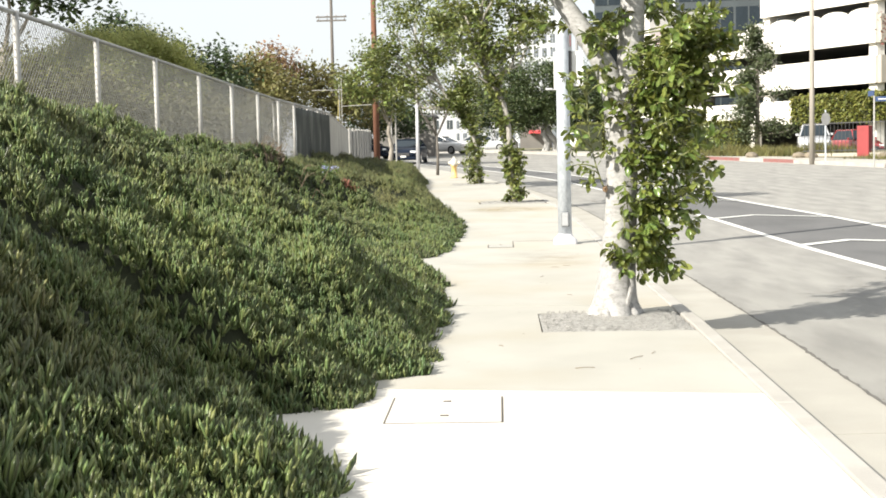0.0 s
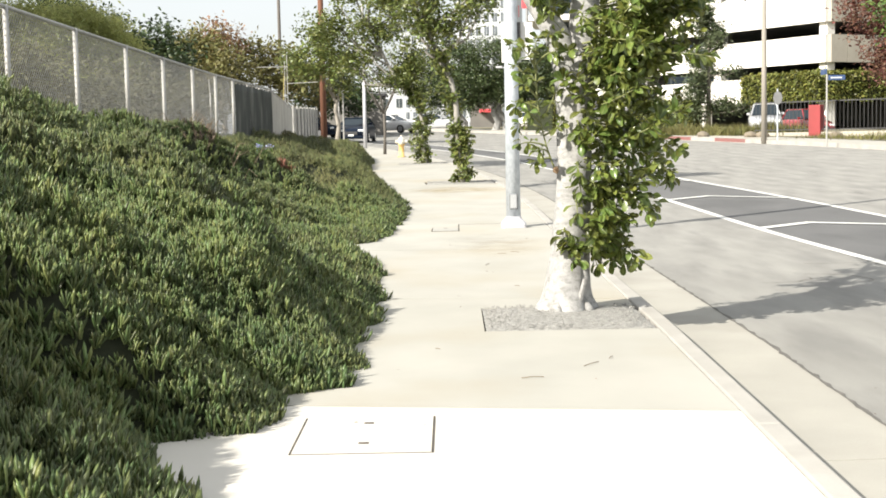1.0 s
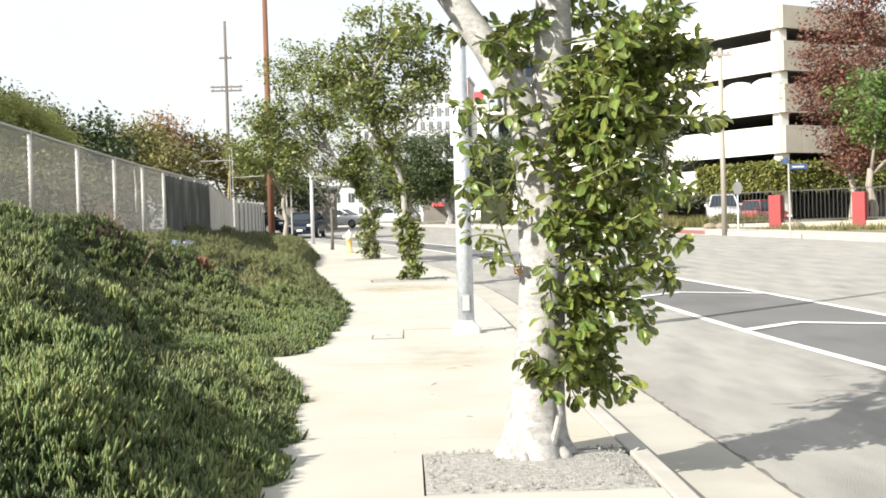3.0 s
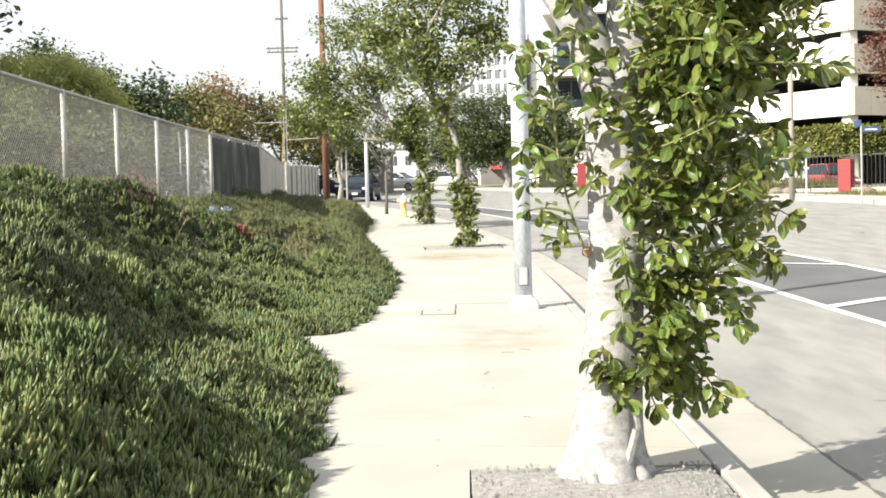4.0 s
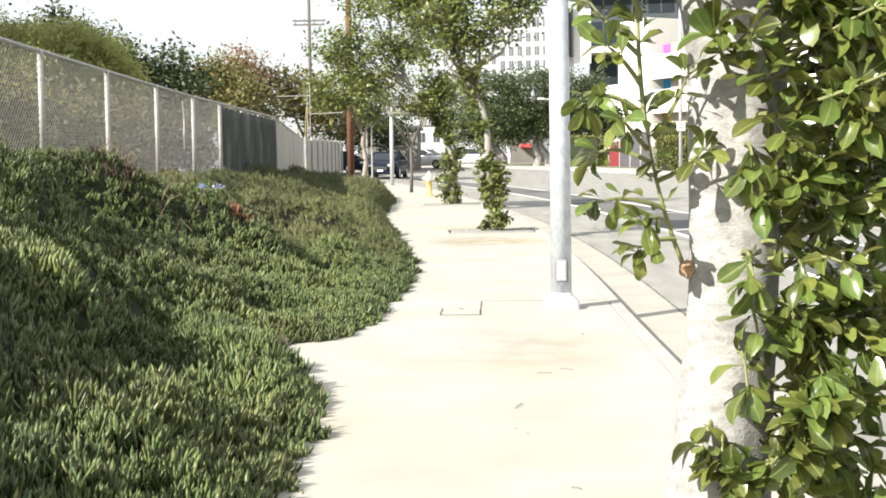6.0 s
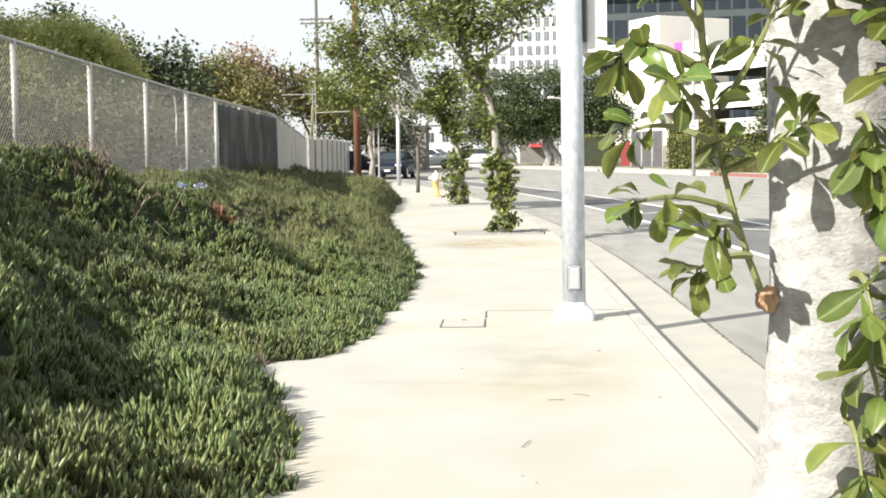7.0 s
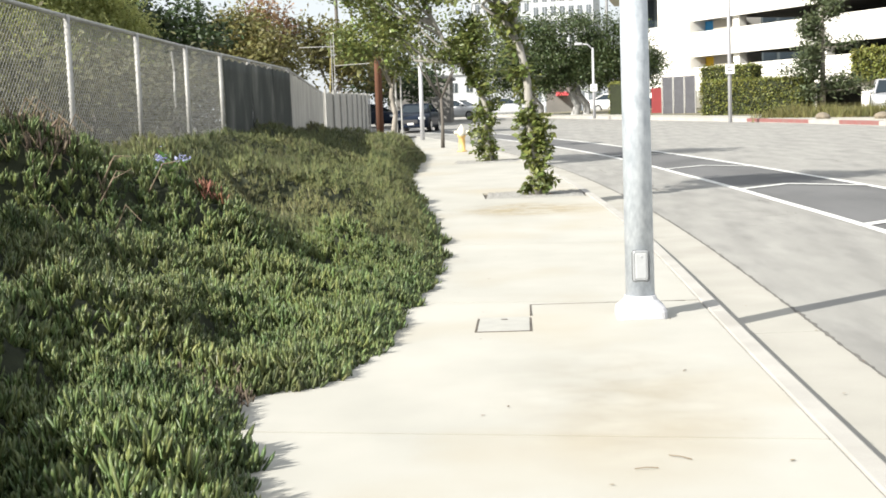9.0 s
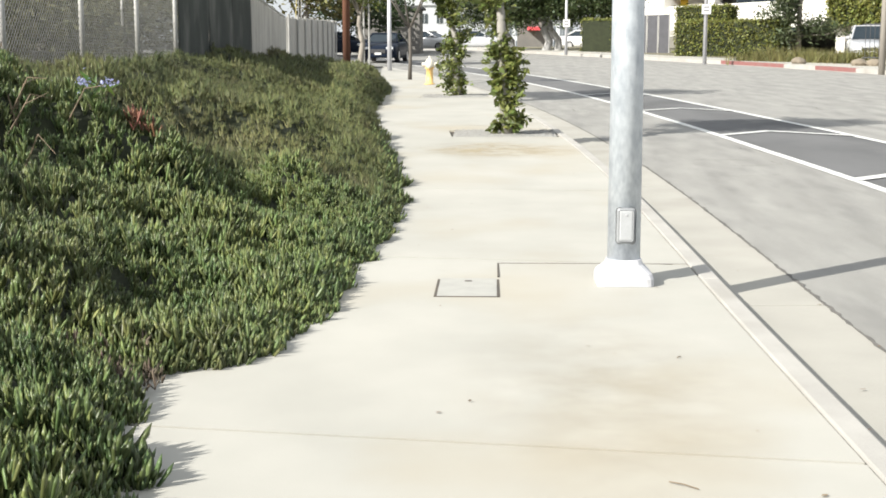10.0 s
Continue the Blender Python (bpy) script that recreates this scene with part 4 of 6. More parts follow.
        p = np.array([lean(z0) + 0.10 * math.cos(a), 0.10 * math.sin(a), z0])
        out = np.array([math.cos(a), math.sin(a) * 0.75, 0.0])
        q = p + out * ln * 0.6 + np.array([0, 0, rng.uniform(-0.02, 0.12)])
        e = p + out * ln + np.array([0, 0, rng.uniform(-0.2, 0.3)])
        stems.append((p, q, e))
    for k in range(20):
        z0, a, ln = rng.uniform(1.6, 2.35), rng.uniform(-0.9, 0.5), rng.uniform(0.5, 0.9)
        p = np.array([lean(z0) + 0.10 * math.cos(a), 0.10 * math.sin(a), z0])
        out = np.array([math.cos(a), math.sin(a) * 0.75, 0.0])
        stems.append((p, p + out * ln * 0.6 + np.array([0, 0, 0.08]), p + out * ln + np.array([0, 0, rng.uniform(-0.05, 0.35)])))
    # the long shoot from the knot, with its side twigs
    walk_side += [((-0.07, -0.03, 1.07), (-0.16, -0.06, 1.28), (-0.19, -0.08, 1.52)), ((-0.19, -0.08, 1.5), (-0.22, -0.08, 1.75), (-0.2, -0.06, 2.02)),
              ((-0.1, -0.05, 1.16), (-0.16, -0.08, 1.17), (-0.21, -0.1, 1.14)), ((-0.13, -0.05, 1.25), (-0.25, -0.1, 1.3), (-0.33, -0.12, 1.27)),
              ((-0.17, -0.06, 1.38), (-0.26, -0.05, 1.44), (-0.33, -0.04, 1.41)), ((-0.19, -0.07, 1.52), (-0.3, -0.1, 1.6), (-0.36, -0.12, 1.56)),
              ((-0.2, -0.08, 1.68), (-0.3, -0.06, 1.78), (-0.34, -0.05, 1.84)), ((-0.2, -0.07, 1.85), (-0.12, -0.16, 1.95), (-0.06, -0.22, 1.92)),
              ((-0.15, -0.06, 1.33), (-0.08, -0.15, 1.36), (-0.04, -0.19, 1.42)),
              ((-0.16, -0.06, 1.45), (-0.1, -0.12, 1.55), (-0.08, -0.15, 1.62)), ((-0.2, -0.08, 1.6), (-0.26, -0.14, 1.68), (-0.3, -0.18, 1.7)),
              ((-0.2, -0.08, 1.78), (-0.24, -0.14, 1.9), (-0.3, -0.16, 1.95)), ((-0.18, -0.06, 1.92), (-0.28, -0.04, 2.0), (-0.36, -0.02, 2.0)),
              ((-0.12, -0.05, 1.2), (-0.15, -0.12, 1.24), (-0.2, -0.17, 1.22)), ((-0.18, -0.06, 1.42), (-0.24, -0.12, 1.48), (-0.26, -0.17, 1.5))]
    # short shoots on the face of the trunk
    for z0, a, ln in ((1.62, 4.35, 0.16), (1.85, 4.5, 0.2), (2.05, 4.2, 0.22), (1.5, 4.9, 0.2), (1.72, 5.1, 0.24), (1.32, 5.05, 0.2), (1.15, 5.2, 0.18), (0.98, 5.25, 0.16), (2.2, 4.8, 0.24), (1.95, 5.2, 0.26), (0.6, 4.55, 0.08), (0.52, 4.85, 0.11), (0.45, 4.75, 0.09), (0.64, 4.3, 0.06), (0.5, 5.2, 0.2), (0.66, 5.4, 0.22), (1.78, 5.4, 0.2), (1.6, 5.3, 0.16), (1.42, 5.25, 0.22), (1.28, 5.45, 0.2), (1.1, 5.4, 0.24), (0.92, 5.4, 0.2), (2.1, 5.5, 0.25), (1.9, 4.9, 0.2), (0.84, 4.78, 0.1), (0.98, 4.85, 0.12), (1.12, 4.76, 0.12), (1.27, 4.84, 0.13), (1.42, 4.72, 0.13), (1.58, 4.8, 0.15), (1.72, 4.7, 0.15)):
        p = np.array([lean(z0) + 0.11 * math.cos(a), 0.11 * math.sin(a), z0])
        out = np.array([math.cos(a) * 1.2, math.sin(a), 0])
        stems.append((p, p + out * ln * 0.6 + np.array([0, 0, 0.04]), p + out * ln + np.array([0, 0, rng.uniform(-0.12, 0.1)])))
    # hanging ends near the kerb
    stems += [((0.12, -0.05, 0.75), (0.35, -0.12, 0.72), (0.5, -0.15, 0.42)), ((0.12, -0.05, 0.7), (0.3, -0.1, 0.68), (0.42, -0.12, 0.45)), ((0.12, -0.05, 0.95), (0.5, -0.1, 1.15), (0.74, -0.1, 1.0))]
    pts, face = whorls(T, stems, rng)
    leaves = part_mesh("leaves", leaf_mesh("leaves", pts, 0.1, rng, "leaf", "fig", 0.1, face), None, T, "glossy green leaves on shoots", smooth=True)
    leaves["kind"] = "stuff"
    pts, face = whorls(T, walk_side, rng, 0.08, 6, 8)
    part_mesh("leaves", leaf_mesh("leaves", pts, 0.083, rng, "leaf", "fig", 0.25, face), None, T, "glossy green leaves on shoots", smooth=True)["kind"] = "stuff"
    # shoots along the limbs and the crown over the street
    stems = []
    for k in range(38):
        t = rng.uniform(0, 1)
        p = np.array([-0.2, 0.04, 2.34]) * (1 - t) + np.array([-0.82, 0.1, 3.8]) * t if k % 2 else np.array([0.16, 0.05, 2.2]) * (1 - t) + np.array([0.32, 0.2, 3.9]) * t
        out = rng.normal(0, 1, 3)
        out[2] = abs(out[2]) * 0.3
        out /= np.linalg.norm(out)
        ln = rng.uniform(0.25, 0.6)
        stems.append((p, p + out * ln * 0.6, p + out * ln + np.array([0, 0, rng.uniform(-0.2, 0.1)])))
    pts, face = whorls(T, stems, rng)
    p2, _ = blob_points(rng, (0.35, 0.1, 4.5), (1.7, 1.5, 1.1), 190, 26, 0.16)
    face = np.concatenate([face, rng.normal(0, 1, p2.shape)])
    part_mesh("crown", leaf_mesh("crown", np.concatenate([pts, p2]), 0.105, rng, "leaf", "fig", 0.15, face), None, T, smooth=True)["kind"] = "stuff"


near_fig()


def column_fig(x, y, path, masses, crown, seed, label):
    """Street fig further on: slanting trunk, leafy shoots in masses up its foot, open spreading crown."""
    rng = np.random.default_rng(seed)
    T = empty("fig_tree", x, y, float(g(y)) - 0.03, label=label, category="tree", group="street trees")
    zs = [p[1] for p in path]
    along = lambda z: float(np.interp(z, zs, [p[0] for p in path]))
    fine = np.linspace(0, zs[-1], 14)
    sway = lambda z: 0.03 * math.sin(z * 2.9 + seed)
    part("trunk", tubem([(along(z) + sway(z), 0.04 * math.sin(z * 1.7 + seed), z) for z in fine], [0.105 if z < 0.01 else 0.082 - 0.01 * z for z in fine], 12), "bark_mid", T, smooth=True)
    pts = []
    for cx, cz, rx, rz, n in crown:
        p, c = blob_points(rng, (cx, rng.uniform(-0.2, 0.3), cz), (rx, rx * 0.95, rz), int(n * 1.2), 46, 0.14, 0.25)
        pts.append(p)
        for i in range(3):
            tip = c[i]
            z = min(zs[-1], max(zs[-1] * 0.55, tip[2] - rng.uniform(0.7, 1.5)))
            root = Vector((along(z) + sway(z), 0.04 * math.sin(z * 1.7 + seed), z))
            end = Vector(tip)
            bow = root.lerp(end, 0.45) + Vector((rng.normal(0, 0.1), rng.normal(0, 0.08), -0.12 * (end - root).length))
            late = root.lerp(end, 0.75) + Vector(rng.normal(0, 0.08, 3))
            part("limb", tubem([root, bow, late, end], [0.042, 0.032, 0.022, 0.008], 7), "bark_mid", T, smooth=True)
    for dx, z0, z1, w, n in masses:
        stems = []
        for k in range(n):
            z = rng.uniform(z0, z1)
            a = rng.uniform(0, 6.28)
            ln = w * rng.uniform(0.4, 1.15)
            p = np.array([along(z), 0.0, z])
            out = np.array([math.cos(a) + dx * 2.2, math.sin(a), 0.0])
            stems.append((p, p + out * ln * 0.6 + np.array([0, 0, 0.08]), p + out * ln + np.array([0, 0, rng.uniform(-0.12, 0.2)])))
        p, _ = shoots(T, stems, 0.1, rng, "leaf_far", 22)
        pts.append(p + rng.normal(0, 0.02, p.shape))
    part_mesh("crown", leaf_mesh("crown", np.concatenate(pts), 0.125, rng, "leaf_far", "oval", 0.15), None, T)["kind"] = "stuff"
    return T


column_fig(0.26, 30.55, ((0, 0), (-0.02, 1.0), (-0.08, 1.7), (-0.2, 2.4), (-0.5, 3.1), (-0.75, 3.9)), ((0.12, 0.06, 1.35, 0.28, 70), (-0.2, 1.1, 2.1, 0.25, 26), (-0.2, 2.2, 3.2, 0.3, 26)),
           ((-0.7, 3.8, 0.95, 0.8, 42), (0.4, 4.2, 0.8, 0.8, 32), (-0.2, 5.2, 1.2, 0.8, 46), (-1.4, 4.5, 0.8, 0.7, 30)), 2, "fig street tree with a leaf-clad trunk and open crown")
column_fig(-0.74, 41.3, ((0, 0), (-0.05, 0.8), (-0.08, 1.5), (-0.45, 2.15), (-0.9, 2.8), (-1.35, 3.6), (-1.7, 4.4)), ((-0.1, 0.08, 1.3, 0.34, 66), (0.25, 1.2, 2.3, 0.36, 50), (0.55, 2.0, 2.6, 0.45, 30)),
           ((-1.5, 4.2, 1.0, 0.75, 42), (-0.3, 3.15, 0.5, 0.55, 30), (-0.85, 2.75, 0.75, 0.5, 30), (-2.2, 3.3, 0.7, 0.5, 22), (-0.4, 5.2, 1.2, 0.8, 42), (-2.1, 5.6, 1.2, 0.9, 42), (-2.9, 4.4, 1.0, 0.7, 32)), 3, "slanting fig street tree clad in leaves beside a hydrant")


def sapling(x, y):
    rng = np.random.default_rng(5)
    T = empty("sapling", x, y, float(g(y)) - 0.02, label="thin dark young tree with sparse branches in the pavement", category="tree", group="street trees")
    part("trunk", tubem([(0, 0, 0), (0.02, 0, 0.8), (0.0, 0, 1.6)], [0.065, 0.05, 0.042], 8), "bark_dark", T, smooth=True)
    tips = [(-0.9, 0, 3.4), (0.75, 0.1, 3.3), (-0.25, 0.3, 3.9), (0.3, -0.2, 4.0), (-0.6, -0.3, 3.0)]
    limbs(T, (0, 0, 1.55), tips, 0.036, "bark_dark", rng)
    pts = np.concatenate([blob_points(rng, (cx, 0, cz), (0.55, 0.5, 0.45), 12, 16, 0.14, 0.2)[0] for cx, _, cz in tips])
    part_mesh("crown", leaf_mesh("crown", pts, 0.13, rng, "leaf_far", "oval", 0.2), None, T)["kind"] = "stuff"


sapling(-2.48, 50.6)


def tree(x, y, z, trunk_h, blobs, leaf, size, seed, label, shape="oval", per=26, spread=0.35, bark="bark_far", trunk_r=0.2, droop=0.2, hollow=0.45, trunks=((0, 0),)):
    """Broad tree: trunk or trunks, limbs to its leaf masses, a crown of many small leaves."""
    rng = np.random.default_rng(seed)
    T = empty("tree", x, y, z, label=label, category="tree", group="background trees")
    for tx, ty in trunks:
        part("trunk", tubem([(tx, ty, -0.3), (tx * 0.9, ty, 0.1), (tx * 0.7 + trunk_r * 0.8, ty * 0.7, trunk_h * 0.4), (tx * 0.5 - trunk_r * 0.5, ty * 0.5, trunk_h * 0.75), (tx * 0.3, ty * 0.4, trunk_h)], [trunk_r * 1.5, trunk_r * 1.1, trunk_r * 0.9, trunk_r * 0.8, trunk_r * 0.7], 9), bark, T, smooth=True)
    pts = []
    for bx, by, bz, rx, rz, n in blobs:
        p, c = blob_points(rng, (bx, by, bz), (rx, rx, rz), n, per, spread, hollow)
        pts.append(p)
        limbs(T, (0, 0, trunk_h * 0.9), [(bx, by, bz)], trunk_r * 0.5, bark, rng)
    part_mesh("crown", leaf_mesh("crown", np.concatenate(pts), size, rng, leaf, shape, droop), None, T)["kind"] = "stuff"
    return T


# by the brown pole at the pavement's far end
tree(-5.95, 69.5, 1.05, 2.3, ((-1.4, 0, 4.3, 1.5, 1.1, 60), (0.4, 0, 3.7, 1.2, 1.0, 45), (-0.3, 0.3, 5.3, 1.4, 0.9, 45)), "leaf_far", 0.26, 31, "pale-trunked fig tree with a dark round crown by a pole", bark="bark_far", trunk_r=0.13, spread=0.25)
# behind the chain link fence
tree(-14.9, 50, 0.1, 2.5, ((-0.6, 0, 4.5, 2.4, 2.1, 190), (1.2, 0.5, 4.6, 1.8, 1.9, 150), (-3.2, 0.5, 4.1, 2.4, 2.0, 120), (0.5, -1.5, 2.8, 3.1, 1.7, 130)), "leaf_willow", 0.2, 32, "light olive-green willow-like tree behind the fence", shape="slim", spread=0.32, droop=0.7, per=190)
tree(-9.5, 29.0, 0.4, 1.2, ((0, 0, 2.2, 1.6, 1.1, 70), (-1.4, -1.8, 2.2, 1.5, 1.2, 55), (0.3, 1.8, 2.0, 1.3, 1.0, 45)), "leaf_shrub", 0.13, 33, "olive-green shrub behind the chain link fence", spread=0.28, per=60)
tree(-9.5, 21.5, 0.4, 1.2, ((0, 0, 2.0, 1.7, 1.0, 60), (-1.0, 2.8, 2.0, 1.5, 1.0, 50), (-0.4, -3.0, 2.2, 1.6, 1.0, 50)), "leaf_shrub", 0.14, 35, "dull green shrub behind the chain link fence", shape="slim", spread=0.32, droop=0.4, per=60)
tree(-9.0, 37.0, 0.5, 1.0, ((0, 0, 1.5, 1.6, 1.3, 60), (-0.6, 2.4, 1.4, 1.6, 1.2, 55), (-0.5, -2.6, 1.6, 1.5, 1.2, 55)), "leaf_shrub", 0.17, 43, "dull green shrub behind the chain link fence", spread=0.34, per=50)
tree(-9.4, 45.0, 0.7, 1.0, ((0, 0, 1.5, 1.8, 1.4, 60), (-0.6, 3.0, 1.4, 1.8, 1.3, 55), (-0.5, -2.8, 1.6, 1.6, 1.3, 55)), "leaf_shrub", 0.19, 44, "dull green shrub behind the dark fence fabric", spread=0.36, per=50)
tree(-18.3, 47.0, 0.8, 5.0, ((0, 0, 9.4, 2.6, 2.2, 90), (-2.0, 0, 7.6, 2.4, 2.0, 70), (1.8, 0, 7.4, 1.6, 1.4, 40)), "leaf_dark", 0.32, 36, "tall dark green tree behind the fence", spread=0.4)
tree(-18.2, 67, 0.9, 2.5, ((0, 0, 5.6, 2.4, 1.8, 240), (2.6, 1, 4.8, 2.2, 1.7, 210), (-2.0, 0, 6.7, 1.6, 1.8, 130), (1, -1, 2.8, 3.4, 1.8, 120)), "leaf_dark", 0.28, 37, "dark green tree behind the fence", spread=0.38)
tree(-14.6, 84, 1.2, 3.0, ((0, 0, 6.2, 1.5, 1.5, 80), (-1.4, 0, 4.8, 2.0, 1.6, 60)), "leaf_rust", 0.30, 38, "orange-brown autumn tree behind the fence", spread=0.38)
tree(-15.0, 79, 1.2, 3.0, ((0, 0, 5.2, 1.8, 1.7, 190), (1.6, -1, 3.8, 2.0, 1.8, 170), (-1.8, 0, 4.4, 1.8, 1.7, 150)), "leaf_olive", 0.28, 39, "yellow-green tree behind the fence", spread=0.38)
tree(-11.2, 86, 1.2, 2.5, ((0, 0, 4.8, 2.0, 1.6, 70), (1.6, 0, 3.6, 2.0, 1.6, 60), (-1.5, 0, 5.6, 1.5, 1.2, 40)), "leaf_olive", 0.34, 40, "olive tree beyond the board fence", spread=0.36)
tree(-9.2, 92, 1.2, 2.5, ((0, 0, 3.6, 2.2, 1.6, 80), (2.5, 0, 3.0, 2.0, 1.4, 60)), "leaf_dark", 0.34, 41, "dark green tree beyond the board fence", spread=0.36)
# row of figs across the street
for k, (x, y, s) in enumerate(((0.4, 99, 1.0), (3.5, 97.5, 1.04), (6.5, 97, 0.95))):
    tree(x, y, 1.5, 2.0 * s, ((0, 0, 4.9 * s, 2.6 * s, 2.5 * s, 190), (-1.4, -0.5, 3.4, 1.9, 1.7, 110), (1.5, -0.5, 3.4, 1.9, 1.7, 110)), "leaf_fig_row", 0.19, 50 + k, "broad dark green fig tree with pale trunk across the street", spread=0.34, per=60, bark="bark", trunk_r=0.28, trunks=((0, 0), (0.9, 0.2)))
tree(1.0, 140, 2.0, 2.0, ((0, 0, 4.6, 2.6, 2.0, 80), (3, 0, 4.2, 2.2, 1.8, 60)), "leaf_far", 0.5, 54, "green tree far down the street", spread=0.4)
# right-hand corner trees
tree(24.5, 72, 1.0, 4.0, ((0, 0, 9.2, 2.8, 2.6, 120), (1.0, 0, 5.4, 2.4, 2.2, 90), (-1.2, 0, 6.8, 1.8, 2.0, 70), (0.6, 0, 12.0, 2.2, 2.0, 60), (0.2, -0.5, 3.9, 1.9, 1.3, 90)), "leaf_red", 0.22, 55, "rust-red autumn tree before the parking garage", spread=0.34, per=52)
tree(21.5, 61, 0.5, 3.0, ((0.4, 0, 6.0, 1.9, 1.7, 90), (1.8, 0, 4.8, 1.9, 1.5, 70)), "leaf_bright", 0.28, 56, "bright green tree at the street corner", spread=0.3)


def conifer(x, y, z, h):
    rng = np.random.default_rng(61)
    T = empty("conifer_tree", x, y, z, label="dark green open-branched conifer before the garage", category="tree", group="background trees")
    part("trunk", tubem([(0, 0, -0.2), (0.05, 0, h * 0.5), (0, 0, h)], [0.16, 0.11, 0.03], 8), "bark_far", T, smooth=True)
    pts = []
    for k in range(30):
        t = (k + 0.5) / 30
        a = rng.uniform(0, 6.28)
        r = (2.0 * (1 - t) ** 0.7 + 0.3) * rng.uniform(0.55, 1.1)
        zz = 0.5 + t * (h - 0.6)
        tip = (r * math.cos(a), r * math.sin(a), zz + 0.25)
        part("branch", tubem([(0, 0, zz), (tip[0] * 0.6, tip[1] * 0.6, zz + 0.02), tip], [0.035, 0.025, 0.01], 5), "bark_far", T)
        for q in np.linspace(0.25, 1, 5):
            c = np.array([tip[0] * q, tip[1] * q, zz + 0.25 * q])
            pts.append(c + rng.normal(0, 0.21, (64, 3)))
    part_mesh("crown", leaf_mesh("crown", np.concatenate(pts), 0.26, rng, "conifer", "slim", -0.2), None, T)["kind"] = "stuff"


conifer(15.35, 77, 1.3, 7.2)


# ---- steel lamp pole beside the walk ----
def lamp_pole(x, y):
    L = empty("street_lamp", x, y, float(g(y)), label="galvanised steel street lamp pole on a white square base", category="street lamp", group="street lamps")
    bm = bmesh.new()
    rings = []
    for z, w, r in ((0.0, 0.175, 0.04), (0.045, 0.175, 0.045), (0.075, 0.166, 0.05), (0.1, 0.14, 0.055), (0.125, 0.115, 0.06), (0.155, 0.106, 0.06)):
        ring = []
        for cx, cy, a0 in ((1, 1, 0), (-1, 1, 1.571), (-1, -1, 3.142), (1, -1, 4.712)):
            for k in range(4):
                a = a0 + k * 0.5236
                ring.append(bm.verts.new((cx * (w - r) + r * math.cos(a), cy * (w - r) + r * math.sin(a), z)))
        rings.append(ring)
    for a, b in zip(rings, rings[1:]):
        for k in range(16):
            bm.faces.new((a[k], a[(k + 1) % 16], b[(k + 1) % 16], b[k]))
    bm.faces.new(rings[-1])
    part("base_cover", bm, "zinc_cap", L, "white cast base cover", smooth=False)
    part("pole", tubem([(0, 0, 0.1), (0, 0, 2.0), (0, 0, 4.5), (0, 0, 8.5)], [0.103, 0.098, 0.088, 0.062], 32), "zinc", L, "mottled galvanised steel shaft", smooth=True)
    # hand hole on the side that faces the walk
    bm = boxm(-0.062, 0.062, -0.112, -0.08, 0.255, 0.485, bev=0.022)
    f = part("hand_hole_frame", bm, "plate_dark", L, "grey cast frame")
    part("hand_hole_cover", boxm(-0.045, 0.045, -0.117, -0.105, 0.275, 0.467, bev=0.012), "cover_grey", f, "grey cover plate")
    part("bolt", tubem([(0, -0.123, 0.44), (0, -0.117, 0.44)], 0.006, 8), "zinc_cap", f)
    part("arm", tubem([(0, 0, 8.2), (0.6, 0, 8.6), (1.8, 0, 8.8)], [0.04, 0.035, 0.03], 10), "zinc", L, smooth=True)
    part("lamp_head", boxm(1.7, 2.3, -0.12, 0.12, 8.72, 8.86, bev=0.05), "zinc_cap", L)
    return L


lamp_pole(0.905, 19.27)


def pole_sign(x, y):
    S = empty("traffic_sign", x, y, 2.34, label="two white sign panels strapped to the lamp pole, edge of red", category="sign")
    part("sign_panel", boxm(-0.125, 0.15, 0.125, 0.13, 0.0, 0.55, bev=0.002), "sign_white", S, "white sign face")
    part("bracket", boxm(0.05, 0.14, -0.02, 0.124, 0.1, 0.55), "iron", S, "dark bracket")
    part("sign_panel", boxm(0.145, 0.31, 0.04, 0.046, 0.03, 0.55, bev=0.002), "sign_white", S)
    part("flag_edge", boxm(0.115, 0.124, -0.03, 0.03, 0.62, 0.78), "red", S, "red marker")
    return S


pole_sign(0.905, 19.27)


# ---- hydrant ----
def hydrant(x, y):
    H = empty("fire_hydrant", x, y, float(g(y)), label="cream and yellow fire hydrant on the pavement", category="hydrant")
    part("barrel", lathe([(0.15, 0), (0.15, 0.03), (0.10, 0.04), (0.095, 0.42), (0.13, 0.44), (0.13, 0.47), (0.10, 0.49)], 18), "hydrant", H, "yellow barrel", smooth=True)
    part("bonnet", lathe([(0.125, 0.49), (0.13, 0.56), (0.12, 0.63), (0.08, 0.70), (0.03, 0.73), (0.03, 0.78), (0.01, 0.79)], 18), "hydrant_cap", H, "pale bonnet", smooth=True)
    for sx in (-1, 1):
        part("outlet_cap", tubem([(sx * 0.09, 0, 0.55), (sx * 0.2, 0, 0.55), (sx * 0.22, 0, 0.55)], [0.06, 0.06, 0.03], 12), "hydrant_cap", H)
    part("outlet_cap", tubem([(0, -0.09, 0.52), (0, -0.21, 0.52), (0, -0.24, 0.52)], [0.075, 0.075, 0.03], 12), "hydrant_cap", H)


hydrant(-1.71, 47.3)


